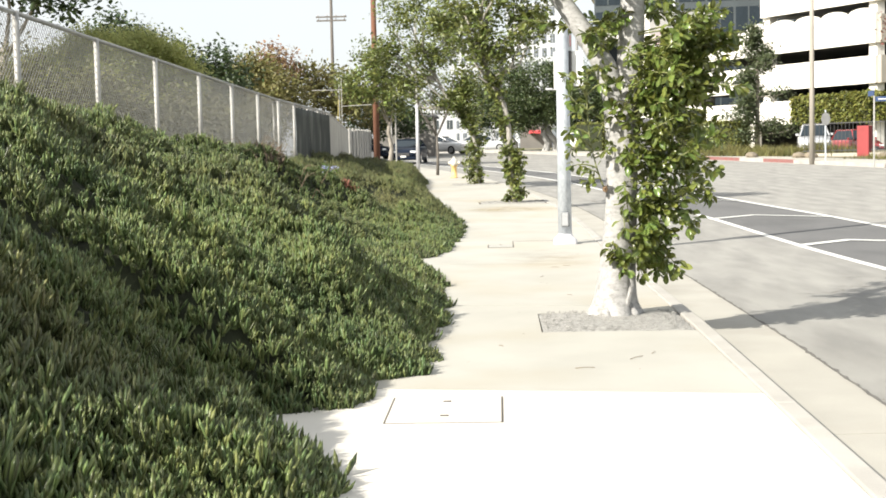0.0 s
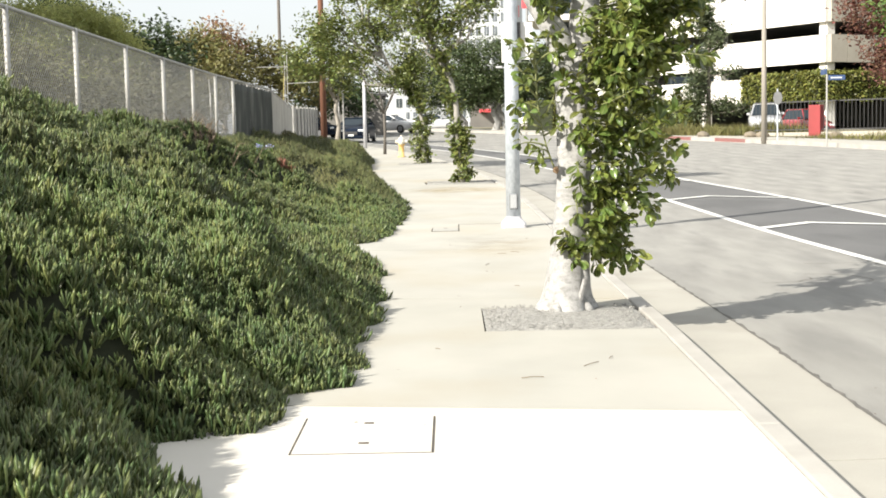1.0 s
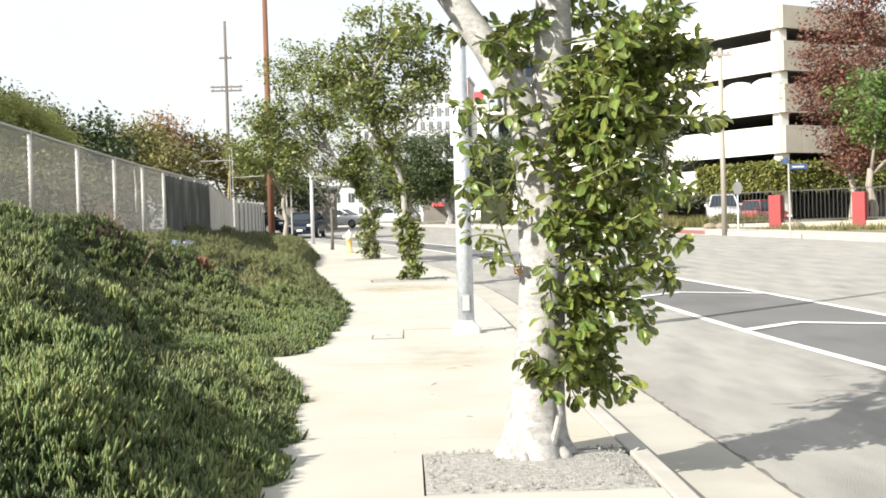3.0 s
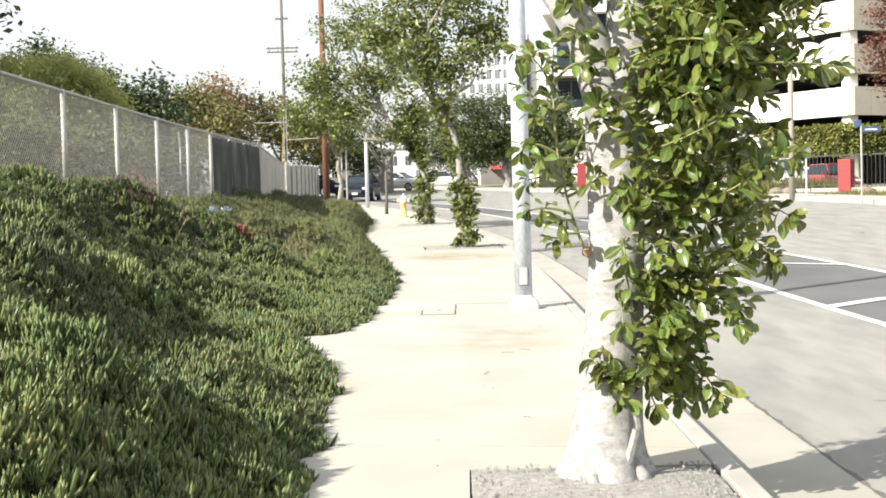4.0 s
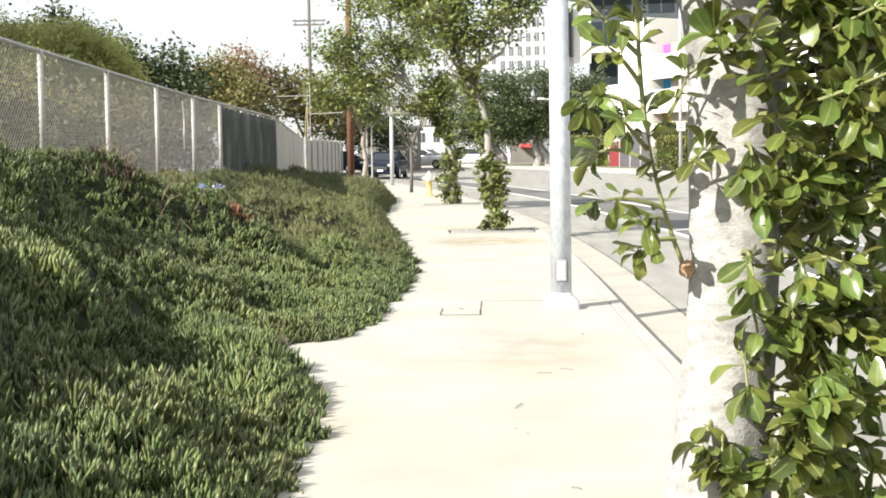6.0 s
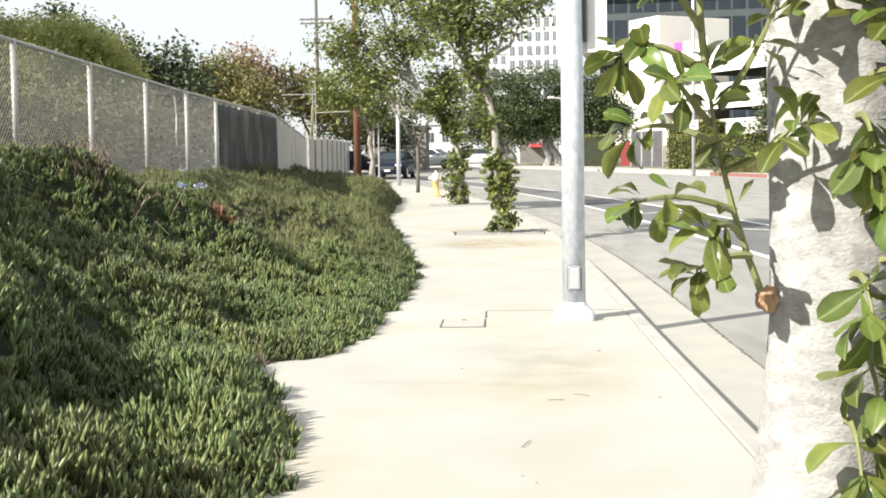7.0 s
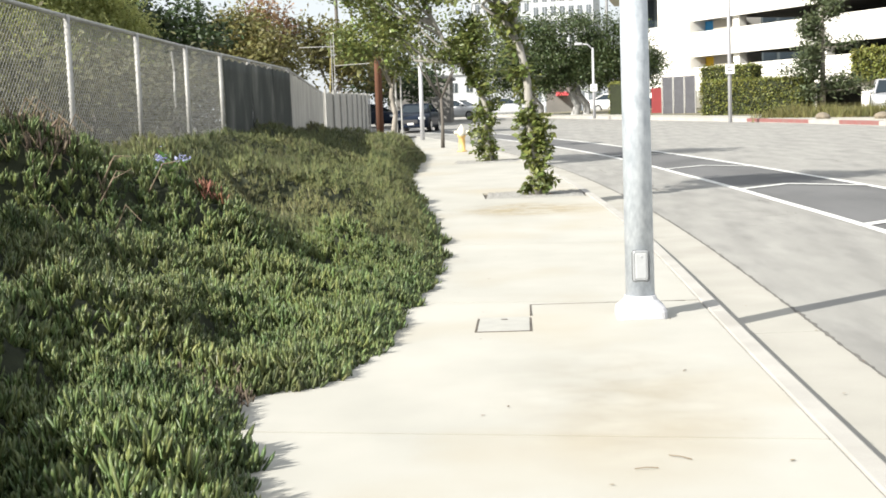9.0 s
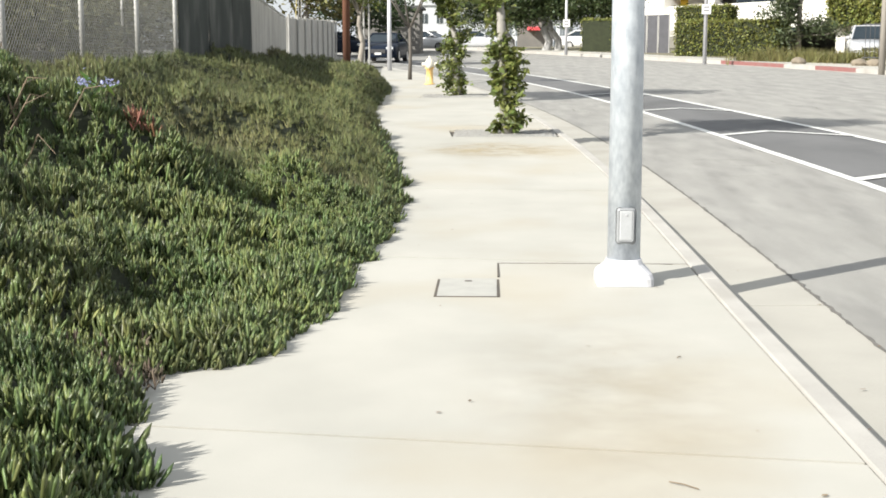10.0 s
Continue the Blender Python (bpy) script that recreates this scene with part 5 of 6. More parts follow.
# ---- poles ----
def wood_pole(x, y, z, h, r, material, label, arms=()):
    P = empty("utility_pole", x, y, z, label=label, category="utility pole", group="utility poles")
    part("shaft", tubem([(0, 0, -0.3), (0, 0, h * 0.5), (0, 0, h)], [r, r * 0.85, r * 0.7], 12), material, P, smooth=True)
    for za, w in arms:
        a = part("crossarm", boxm(-w, w, -0.12, -0.02, za - 0.06, za + 0.06), material, P)
        for k in range(4):
            xx = -w + 0.15 + k * (2 * w - 0.3) / 3
            part("insulator", lathe([(0.05, za + 0.06), (0.06, za + 0.12), (0.03, za + 0.2)], 8), "sign_back", a).location.x = xx
    return P


wood_pole(-13.35, 104, 1.6, 16.5, 0.15, "pole_dark", "weathered utility pole with double crossarms", ((11.35, 1.25), (11.05, 1.2), (13.6, 0.5)))
wood_pole(-7.05, 73.6, 1.15, 13.0, 0.19, "pole_wood", "brown wooden utility pole at the pavement end")
wood_pole(14.12, 58.6, 0.8, 8.0, 0.13, "pole_grey", "weathered grey utility pole by the far kerb", ((7.7, 0.5),))
for dx, h in ((0.5, 2.4), (0.75, 2.9)):
    P = empty("pipe_post", -6.6 + dx, 72.6, 1.12, label="thin pale pipe post beside the brown pole", category="post", group="pipe posts")
    part("pipe", tubem([(0, 0, -0.1), (0, 0, h)], 0.045, 8), "post", P)


def far_lamp(x, y, z, h, arm, sign_z):
    L = empty("street_lamp", x, y, z, label="slim pale steel street lamp across the street", category="street lamp", group="street lamps")
    part("pole", tubem([(0, 0, -0.1), (0, 0, h)], [0.09, 0.06], 12), "zinc_cap", L, smooth=True)
    if arm:
        part("arm", tubem([(0, 0, h - 0.1), (-0.3, 0, h + 0.2), (-arm, 0, h + 0.25)], [0.045, 0.04, 0.035], 8), "zinc_cap", L, smooth=True)
        part("lamp_head", boxm(-arm - 0.35, -arm + 0.1, -0.1, 0.1, h + 0.18, h + 0.32, bev=0.04), "zinc_cap", L)
    if sign_z:
        s = part("parking_sign", boxm(-0.2, 0.2, -0.13, -0.11, sign_z, sign_z + 0.42), "sign_white", L, "small white sign")
        for q in (0.28, 0.12):
            part("lettering", boxm(-0.12, 0.12, -0.136, -0.131, sign_z + q, sign_z + q + 0.05), "ink", s)
    return L


far_lamp(4.25, 86.5, 1.5, 4.05, 0.7, 1.5)
far_lamp(9.45, 69.2, 1.08, 11.0, 0, 2.1)
far_lamp(-3.75, 58.6, 0.85, 2.95, 0, 0)
P = empty("thin_post", -3.75, 58.9, 0.85, label="thin steel post rising behind the pale pole", category="post")
part("pipe", tubem([(0, 0, -0.05), (0, 0, 7.0)], 0.06, 8), "post", P)
far_lamp(-0.4, 122, 1.9, 5.0, 0, 0)

# pipe frame behind the board fence
F = empty("pipe_rack", -8.6, 66.5, 1.0, label="grey pipe frame with a yellow guy guard behind the boards", category="pipe frame")
for a, b in (((-1.1, 0, 4.0), (0.5, 0, 4.0)), ((0.4, 0, 3.15), (2.0, 0, 3.2)), ((0.45, 0, 0), (0.45, 0, 4.6)), ((0.3, 0.2, 0), (0.3, 0.2, 4.3))):
    part("pipe", tubem([a, b], 0.017, 8), "post", F)
part("guy_guard", tubem([(0.1, -0.1, 0), (0.3, -0.1, 3.5)], 0.02, 8), "yellow_pipe", F, "yellow plastic guy guard")


# ---- street signs at the far corner ----
def street_name_sign(x, y, z):
    S = empty("street_sign", x, y, z, label="blue street name sign on a steel post", category="street sign")
    part("post", tubem([(0, 0, -0.1), (0, 0, 2.75)], 0.036, 10), "post", S)
    b = part("blade", boxm(0.05, 0.72, -0.02, 0.02, 2.52, 2.72, bev=0.01), "sign_blue", S, "blue blade with pale lettering")
    part("lettering", boxm(0.14, 0.58, -0.028, -0.021, 2.60, 2.64), "sign_white", b)
    part("blade", boxm(-0.02, 0.02, 0.05, 0.8, 2.76, 2.98), "sign_blue", S)


street_name_sign(14.95, 51.9, 0.68)


def stop_back(x, y, z):
    S = empty("stop_sign", x, y, z, label="octagonal sign on a thin post turned away, grey back", category="stop sign")
    part("post", tubem([(0, 0, -0.1), (0, 0, 2.3)], 0.035, 8), "zinc", S)
    bm = bmesh.new()
    tube(bm, [(0, -0.04, 1.9), (0, -0.06, 1.9)], 0.38, 8)
    ob = part("sign_plate", bm, "sign_back", S)
    ob.scale = (0.55, 1, 0.8)
    ob.location.z = 0.38


stop_back(14.62, 58.2, 0.8)


# ---- vehicles ----
def car(x, y, z, rz, paint, label, L=4.6, W=1.84, H=1.45, boxy=0.0):
    """A road car facing -y at rz 0: body, windows, lamps, grille, wheels."""
    C = empty("car", x, y, z, rz, label=label, category="car", group="parked cars")
    hl, hw = L / 2, W / 2
    # body shell as lofted sections from nose to tail: (y, half width, bottom, shoulder)
    sec = [(-hl, 0.72, 0.30, 0.62), (-hl + 0.12, 0.88, 0.22, 0.74), (-hl + 0.5, 0.97, 0.2, 0.84), (-hl + 1.25, 1.0, 0.2, 0.96 + 0.1 * boxy), (0.3, 1.0, 0.2, 0.98 + 0.1 * boxy), (hl - 0.9, 1.0, 0.2, 1.0 + 0.1 * boxy), (hl - 0.15, 0.93, 0.24, 0.98 + 0.1 * boxy), (hl, 0.82, 0.35, 0.86)]
    bm = bmesh.new()
    rings = []
    for sy, w, zb, zs in sec:
        w *= hw
        rings.append([bm.verts.new((px, sy, pz)) for px, pz in ((-w * 0.93, zb), (-w, zb + 0.2), (-w, zs - 0.16), (-w * 0.9, zs), (-w * 0.3, zs + 0.03), (w * 0.3, zs + 0.03), (w * 0.9, zs), (w, zs - 0.16), (w, zb + 0.2), (w * 0.93, zb))])
    for a, b in zip(rings, rings[1:]):
        for k in range(10):
            bm.faces.new((a[k], a[(k + 1) % 10], b[(k + 1) % 10], b[k]))
    bm.faces.new(rings[0][::-1])
    bm.faces.new(rings[-1])
    part("body", bm, paint, C, smooth=True)
    zs = 0.98 + 0.1 * boxy
    ya, yb, yc, yd = -hl + 1.15, -hl + 2.0 - 0.25 * boxy, hl - 1.2 + 0.5 * boxy, hl - 0.4
    # glasshouse and roof
    bm = bmesh.new()
    lo = [(-hw * 0.86, ya, zs), (hw * 0.86, ya, zs), (hw * 0.88, yd, zs + 0.02), (-hw * 0.88, yd, zs + 0.02)]
    hi = [(-hw * 0.66, yb, H - 0.06), (hw * 0.66, yb, H - 0.06), (hw * 0.66, yc, H - 0.06), (-hw * 0.66, yc, H - 0.06)]
    v = [bm.verts.new(p) for p in lo + hi]
    for q in ((0, 1, 5, 4), (1, 2, 6, 5), (2, 3, 7, 6), (3, 0, 4, 7)):
        bm.faces.new([v[i] for i in q])
    part("window_glass", bm, "glass", C, "dark tinted glass")
    bm = boxm(-hw * 0.68, hw * 0.68, yb - 0.03, yc + 0.03, H - 0.065, H, bev=0.03)
    part("roof", bm, paint, C)
    for k in range(4):
        p, q = lo[k], hi[k]
        part("pillar", tubem([p, q], 0.045, 6), paint, C)
    for s in (-1, 1):
        part("headlight", boxm(s * hw * 0.62 - 0.17, s * hw * 0.62 + 0.17, -hl - 0.0, -hl + 0.25, 0.60, 0.74, bev=0.03), "lamp_glass", C, "clear headlight")
        part("tail_light", boxm(s * hw * 0.68 - 0.14, s * hw * 0.68 + 0.14, hl - 0.2, hl + 0.0, 0.72, 0.9, bev=0.03), "tail", C)
        m = part("mirror", boxm(s * hw * 1.02 - 0.1, s * hw * 1.02 + 0.1, ya + 0.35, ya + 0.45, zs, zs + 0.14, bev=0.03), paint, C)
        for wy in (-hl + 0.85, hl - 0.9):
            w = part("wheel", tubem([(s * (hw - 0.2), wy, 0.32), (s * (hw + 0.005), wy, 0.32)], 0.32, 20), "tyre", C, "black tyre")
            part("rim", tubem([(s * (hw - 0.02), wy, 0.32), (s * (hw + 0.012), wy, 0.32)], 0.21, 14), "rim", w, "alloy rim")
    part("grille", boxm(-hw * 0.4, hw * 0.4, -hl - 0.015, -hl + 0.1, 0.42, 0.62, bev=0.02), "iron", C, "dark grille")
    part("bumper", boxm(-hw * 0.8, hw * 0.8, -hl - 0.03, -hl + 0.15, 0.24, 0.38, bev=0.03), paint, C)
    part("number_plate", boxm(-0.16, 0.16, -hl - 0.045, -hl - 0.03, 0.36, 0.46), "sign_white", C, "pale blank plate")
    return C


RZ = lambda y: float(g(y)) + ROAD_Z
car(-5.42, 76.5, RZ(76.5), -4, "car_black", "dark blue-black sedan parked at the kerb facing the camera", W=1.84, H=1.45, boxy=0.1)
car(-9.6, 90.0, RZ(90), 60, "car_black", "dark car parked in the lot beyond the board fence")
car(-4.6, 103, RZ(103), 60, "car_white", "white car parked in the far lot")
car(-7.4, 101, RZ(101), 70, "car_black", "dark car parked in the far lot")
car(-1.2, 112, RZ(112), 80, "car_silver", "silver car parked in the far lot")
car(7.6, 112, RZ(112), 60, "car_white", "pale car parked beyond the fig trees")
car(23.4, 85.0, 0.85, 12, "car_red", "red car parked behind the iron fence", H=1.75, boxy=1)
car(18.2, 75.0, 1.1, -12, "car_silver", "pale car parked behind the planting", L=4.8, H=1.7, boxy=0.6)

# ---- far pavement, kerb, planting ----
tagged(ribbon("far_kerb", FAR_KERB, FAR_KERB + 0.16, 20, 180, 0.0, "kerb", None, 2.0, thick=0.3), "pale concrete kerb across the street", "kerb", kind="structure")
tagged(ribbon("far_pavement", FAR_KERB + 0.164, FAR_KERB + 2.6, 20, 180, 0.004, "walk", None, 2.0, thick=0.2), "pale concrete pavement across the street", "pavement", kind="structure")
tagged(ribbon("verge", FAR_KERB + 2.604, FAR_KERB + 14, 20, 180, 0.02, "ground", None, 3.0), "bare planted verge across the street", "verge", kind="structure")
for a, b in ((60.5, 63.5), (66.0, 71.5)):
    tagged(ribbon("red_kerb_paint", FAR_KERB - 0.004, FAR_KERB + 0.164, a, b, 0.006, "red_kerb", None, 1.0, thick=0.16), "faded red painted no-parking kerb", "kerb paint", "red kerbs", "structure")


def leafy_wall(name, p0, p1, thick, z0, z1, leaf, seed, label, per_m2=260, size=0.15, category="hedge"):
    """A clipped hedge or ivy-clad wall: a core coloured dark for the shade inside, with leaves standing off all its
    faces.
    """
    rng = np.random.default_rng(seed)
    a, b = Vector((*p0, 0)), Vector((*p1, 0))
    d = (b - a)
    ln = d.length
    d.normalize()
    ang = math.degrees(math.atan2(d.y, d.x))
    H = empty(name, a.x, a.y, z0, ang, label=label, category=category, group="hedges")
    h = z1 - z0
    part("core", boxm(0.08, ln - 0.08, 0.08, thick - 0.08, 0, h - 0.08), "soil_shade", H)
    pts = []
    for area, f in ((ln * h, lambda n: (rng.uniform(0, ln, n), rng.normal(0.03, 0.05, n), rng.uniform(0, h, n))),
                    (ln * thick, lambda n: (rng.uniform(0, ln, n), rng.uniform(0, thick, n), h + rng.normal(-0.02, 0.06, n))),
                    (thick * h, lambda n: (rng.normal(0.03, 0.05, n), rng.uniform(0, thick, n), rng.uniform(0, h, n))),
                    (thick * h, lambda n: (ln + rng.normal(-0.03, 0.05, n), rng.uniform(0, thick, n), rng.uniform(0, h, n)))):
        n = int(area * per_m2)
        pts.append(np.stack(f(n), 1))
    part_mesh("leaves", leaf_mesh("leaves", np.concatenate(pts), size, rng, leaf, "oval", 0.5), None, H)["kind"] = "stuff"
    return H


def grass_row(x0, x1, y0, y1, z, n, h, seed, label):
    rng = np.random.default_rng(seed)
    t = rng.uniform(0, 1, n)
    c = np.stack([x0 + (x1 - x0) * t + rng.normal(0, 0.5, n), y0 + (y1 - y0) * t + rng.normal(0, 0.5, n), np.full(n, z - 0.1)], 1)
    d = rng.normal(0, 0.35, (n, 3))
    d[:, 2] = 1
    s = np.cross(d, rng.normal(0, 1, (n, 3)))
    s /= np.linalg.norm(s, axis=1)[:, None]
    L = h * rng.uniform(0.5, 1.2, n)[:, None] * (1 + 0.3 * lumps(c[:, 0], c[:, 1], 0.9)[:, None])
    v = np.stack([c - s * 0.03, c + s * 0.03, c + d * L], 1).reshape(-1, 3)
    f = np.arange(3 * n).reshape(-1, 3)
    return tagged(part_mesh("grass", raw("grass", v, f, "grass"), None), label, "grass", "grass", "stuff")


# ivy hedge, screen fence and planting across the street
leafy_wall("ivy_hedge", (9.66, 80.5), (14.2, 76.8), 1.6, 1.1, 3.15, "ivy", 71, "ivy-clad wall before the garage")
leafy_wall("ivy_hedge", (7.9, 92.5), (6.0, 93.6), 1.0, 1.3, 3.6, "ivy", 72, "ivy-covered wall end beside a red gate")
leafy_wall("ivy_hedge", (9.75, 81.2), (12.2, 79.2), 1.2, 2.6, 3.95, "ivy", 73, "ivy clump on top of the wall")
part_red = empty("red_gate", 7.98, 91.6, 1.4, label="red painted gate beside the ivy wall", category="gate")
part("gate_panel", boxm(0.15, 0.85, 0, 0.12, 0, 1.75, bev=0.02), "red", part_red)
scr = empty("screen_fence", 8.45, 88.3, 1.3, -40, label="grey mesh screened fence on steel posts", category="fence")
for k in range(3):
    part("screen_panel", boxm(k * 0.78 + 0.04, k * 0.78 + 0.74, 0, 0.03, 0.05, 2.4), "screen", scr)
for k in range(4):
    part("fence_post", tubem([(k * 0.78, -0.03, 0), (k * 0.78, -0.03, 2.5)], 0.04, 8), "post", scr)
grass_row(11.8, 17.5, 71.5, 65.0, 0.98, 5000, 0.75, 74, "dry yellow-green ornamental grass along the far verge")
grass_row(16.8, 19.5, 60.5, 54.0, 0.8, 900, 0.4, 75, "low grass by the corner wall")
for k, (x, y) in enumerate(((12.9, 66.2), (14.7, 63.6), (15.2, 63.2), (17.6, 59.5))):
    bm = bmesh.new()
    bmesh.ops.create_icosphere(bm, subdivisions=2, radius=0.32)
    for v in bm.verts:
        v.co *= 1 + 0.25 * noise.noise(v.co * 3 + Vector((k * 3.1, 0, 0)))
        v.co.z *= 0.6
    ob = tagged(part("boulder", bm, "rock", None, smooth=False), "rough grey-brown boulder on the verge", "boulder", "boulders")
    ob.location = (x, y, float(g(y)) + 0.1)
# low wall with iron fence and red piers
wall = empty("low_wall", 15.2, 65.2, 0.4, -42, label="low beige concrete wall with black iron fence and red piers", category="wall")
part("wall_base", boxm(0, 14, 0, 0.25, -0.3, 0.75, bev=0.02), "panel", wall, "beige concrete base")
for k in range(70):
    part("picket", boxm(0.1 + k * 0.2, 0.118 + k * 0.2, 0.105, 0.123, 0.75, 2.3), "iron", wall)
for z in (0.85, 2.2):
    part("rail", boxm(0, 14, 0.09, 0.14, z, z + 0.05), "iron", wall)
for x in (3.0, 7.05):
    part("pier", boxm(x, x + 0.6, -0.08, 0.4, -0.3, 2.05, bev=0.02), "red", wall, "red painted pier")


# ---- parking garage ----
GL, GC = Vector((13.85, 115.0, 0)), Vector((26.8, 92.6, 0))
gdir = (GC - GL)
GLEN = gdir.length
GANG = math.degrees(math.atan2(gdir.y, gdir.x))
gar = empty("parking_garage", GL.x, GL.y, 0.4, GANG, label="white open-deck parking garage with coloured stair panels", category="building")
DEEP = 26.0
SIDE = 30.0
levels = [(2.9, 4.75), (5.6, 7.55), (8.45, 10.45), (11.4, 13.5), (14.4, 16.0)]
for k, (a, b) in enumerate(levels):
    u0 = 0.0 if k < 3 else 0.54 * GLEN
    part("parapet", boxm(u0, GLEN, 0, 0.3, a, b), "white", gar, "white concrete parapet band")
    if u0:
        part("end_parapet", boxm(u0, u0 + 0.3, 0.3, DEEP * 0.5, a, b), "white", gar)
    for q in range(14):
        y0 = 0.3 + q * 1.6
        part("side_panel", boxm(GLEN, GLEN + 0.3, y0, y0 + 1.57, a, b), "panel", gar, "beige parapet panel")
    part("deck", boxm(u0 + 0.3, GLEN, 0.3, DEEP, a + 0.3, a + 0.65), "shade_dark", gar)
for a, b in zip(levels, levels[1:]):
    for x in (4.5, 13.9, GLEN - 0.9):
        if x < 5 and b[0] > 12:
            continue
        part("column", boxm(x, x + 0.75, 0.35, 1.1, a[1], b[0]), "white", gar)
    for y in (9.0, 17.5):
        part("column", boxm(GLEN - 0.7, GLEN, y, y + 0.7, a[1], b[0]), "white", gar)
# back walls in the darkened tone stand for shade under the decks
part("core_wall", boxm(0.54 * GLEN, GLEN, DEEP * 0.55, DEEP * 0.55 + 0.3, -1, 16), "shade_dark", gar)
part("core_wall", boxm(0.3, 0.54 * GLEN - 0.01, DEEP * 0.55, DEEP * 0.55 + 0.3, -1, 10), "shade_dark", gar)
part("ground_wall", boxm(1, GLEN, 11, 11.3, -1, 2.9), "shade_dark", gar)
for x in (6, 12, 18, GLEN - 0.9):
    part("column", boxm(x, x + 0.8, 0.3, 1.1, -1, 2.9), "white", gar)
# stair tower at the far end
tower = part("stair_tower", boxm(-4.2, -0.02, -0.4, 7, -1.5, 13.6, bev=0.03), "white", gar, "plain white stair tower")
for z0, z1, m in ((4.78, 5.58, "yellow"), (7.58, 8.43, "blue"), (10.48, 11.38, "pink")):
    part("stair_panel", boxm(0.02, 1.3, 1.2, 1.3, z0, z1), m, gar, m + " painted stair panel")
    part("stair_wall", boxm(1.3, 3.6, 1.0, 1.15, z0, z1), "panel", gar)
part("ramp", boxm(-11, -4.2, 2, 8, 6.2, 8.6), "white", gar, "white ramp parapet")
part("ramp", boxm(-11, -4.2, 2, 8, 2.6, 4.6), "white", gar)
part("ramp_wall", boxm(-11, -4.2, 5, 8, -1.5, 8.0), "shade_dark", gar)
# scalloped tops along the third parapet
for k in range(5):
    bm = bmesh.new()
    x = GLEN - 2.6 - k * 2.75
    pr = [(0, 0), (2.6, 0)] + [(1.3 + 1.3 * math.cos(a), 0.12 + 0.42 * math.sin(a)) for a in np.linspace(0, math.pi, 9)]
    fr, bk = [bm.verts.new((x + p, 0.02, 10.45 + q)) for p, q in pr], [bm.verts.new((x + p, 0.28, 10.45 + q)) for p, q in pr]
    bm.faces.new(fr)
    bm.faces.new(bk[::-1])
    for i in range(len(pr)):
        bm.faces.new((fr[i], fr[(i + 1) % len(pr)], bk[(i + 1) % len(pr)], bk[i]))
    part("scallop", bm, "white", gar, "rounded white parapet top")
for k in range(16):
    part("slat", boxm(0.5 + k * 0.22, 0.56 + k * 0.22, -0.1, -0.05, 2.4, 3.6), "white", gar)
leafy_wall("ivy_hedge", tuple((GL + gdir * 0.70).xy - Vector((0.6, 0.3))), tuple(GC.xy - Vector((0.6, 0.3))), 1.2, 3.3, 5.35, "ivy", 76, "ivy cascading over the garage's lowest parapet", 170, 0.28)
leafy_wall("ivy_hedge", (GC.x + 0.2, GC.y - 0.4), (GC.x + 12, GC.y + 5.8), 1.2, 3.3, 5.35, "ivy", 77, "ivy on the garage's side parapet", 150, 0.28)


# ---- distant buildings ----
def tower_block(name, x, y, rz, w, d, h, label, floors, bays, material="white", glass="glass", z=1.6, ww=0.6, hh=0.55):
    B = empty(name, x, y, z, rz, label=label, category="building", group="distant buildings")
    part("wall", boxm(0, w, 0, d, -1, h), material, B)
    part("roof", boxm(-0.2, w + 0.2, -0.2, d + 0.2, h, h + 0.5), material, B)
    fh, bw = h / floors, w / bays
    me = None
    for i in range(floors):
        for j in range(bays):
            if me is None:
                win = part("window", boxm(0, bw * ww, -0.06, 0.02, 0, fh * hh), glass, B)
                me = win.data
                fr = part("window_frame", boxm(bw * ww * 0.47, bw * ww * 0.53, -0.1, -0.05, 0, fh * hh), material, win)
                fme = fr.data
            else:
                win = part_mesh("window", me, None, B)
                part_mesh("window_frame", fme, None, win)
            win.location = (j * bw + bw * (1 - ww) / 2, 0, i * fh + fh * 0.25)
    return B


tower_block("hotel", -8.2, 235, 3, 10, 14, 20.5, "pale grey high-rise hotel with rows of windows", 9, 7, "hotel", "hotel_glass", ww=0.5, hh=0.6)
tower_block("hotel", 1.9, 232, -8, 10.5, 14, 26.5, "taller pale hotel wing with dark window bands", 11, 7, "hotel", "hotel_glass", ww=0.55, hh=0.65)
off = tower_block("office_building", 12.0, 158, -8, 30, 20, 21, "grey glass office building behind the garage", 5, 9, "glass_grey", "glass", ww=0.9, hh=0.8)
part("roof_slab", boxm(-1.5, 32, -2, 22, 20.6, 21.4), "white", off, "pale overhanging roof slab")
part("lower_roof", boxm(-2, 14, -3, 10, 13.2, 13.9), "white", off)
low = tower_block("low_building", -12.8, 132, 4, 8.5, 12, 4.4, "low pale commercial building beyond the parking lot", 2, 6, "hotel", "glass_grey", ww=0.4, hh=0.4)
sign = empty("red_sign", 8.3, 150, 15.8, label="red rooftop sign panel on a post", category="sign")
part("sign_panel", boxm(0.4, 1.5, 0, 0.2, 0, 1.2, bev=0.03), "orange", sign)
part("post", tubem([(1, 0.1, -14), (1, 0.1, 0)], 0.15, 8), "sign_back", sign)
shed = empty("dark_shed", -9.0, 96.0, 1.8, label="dark low shed wall behind parked cars", category="shed")
part("wall", boxm(0, 4.2, 0, 4, -0.3, 2.6), "shade_dark", shed)
part("roof", boxm(-0.2, 4.4, -0.2, 4.2, 2.6, 2.75), "iron", shed)
aw = empty("red_awning", 2.2, 128, 1.8, label="small red-orange awning far down the street", category="awning")
part("canopy", boxm(0.9, 2.0, 0, 1.5, 1.8, 2.1), "orange", aw)
part("wall", boxm(0, 3.2, 1.5, 3.5, -0.2, 2.6), "shade_dark", aw)


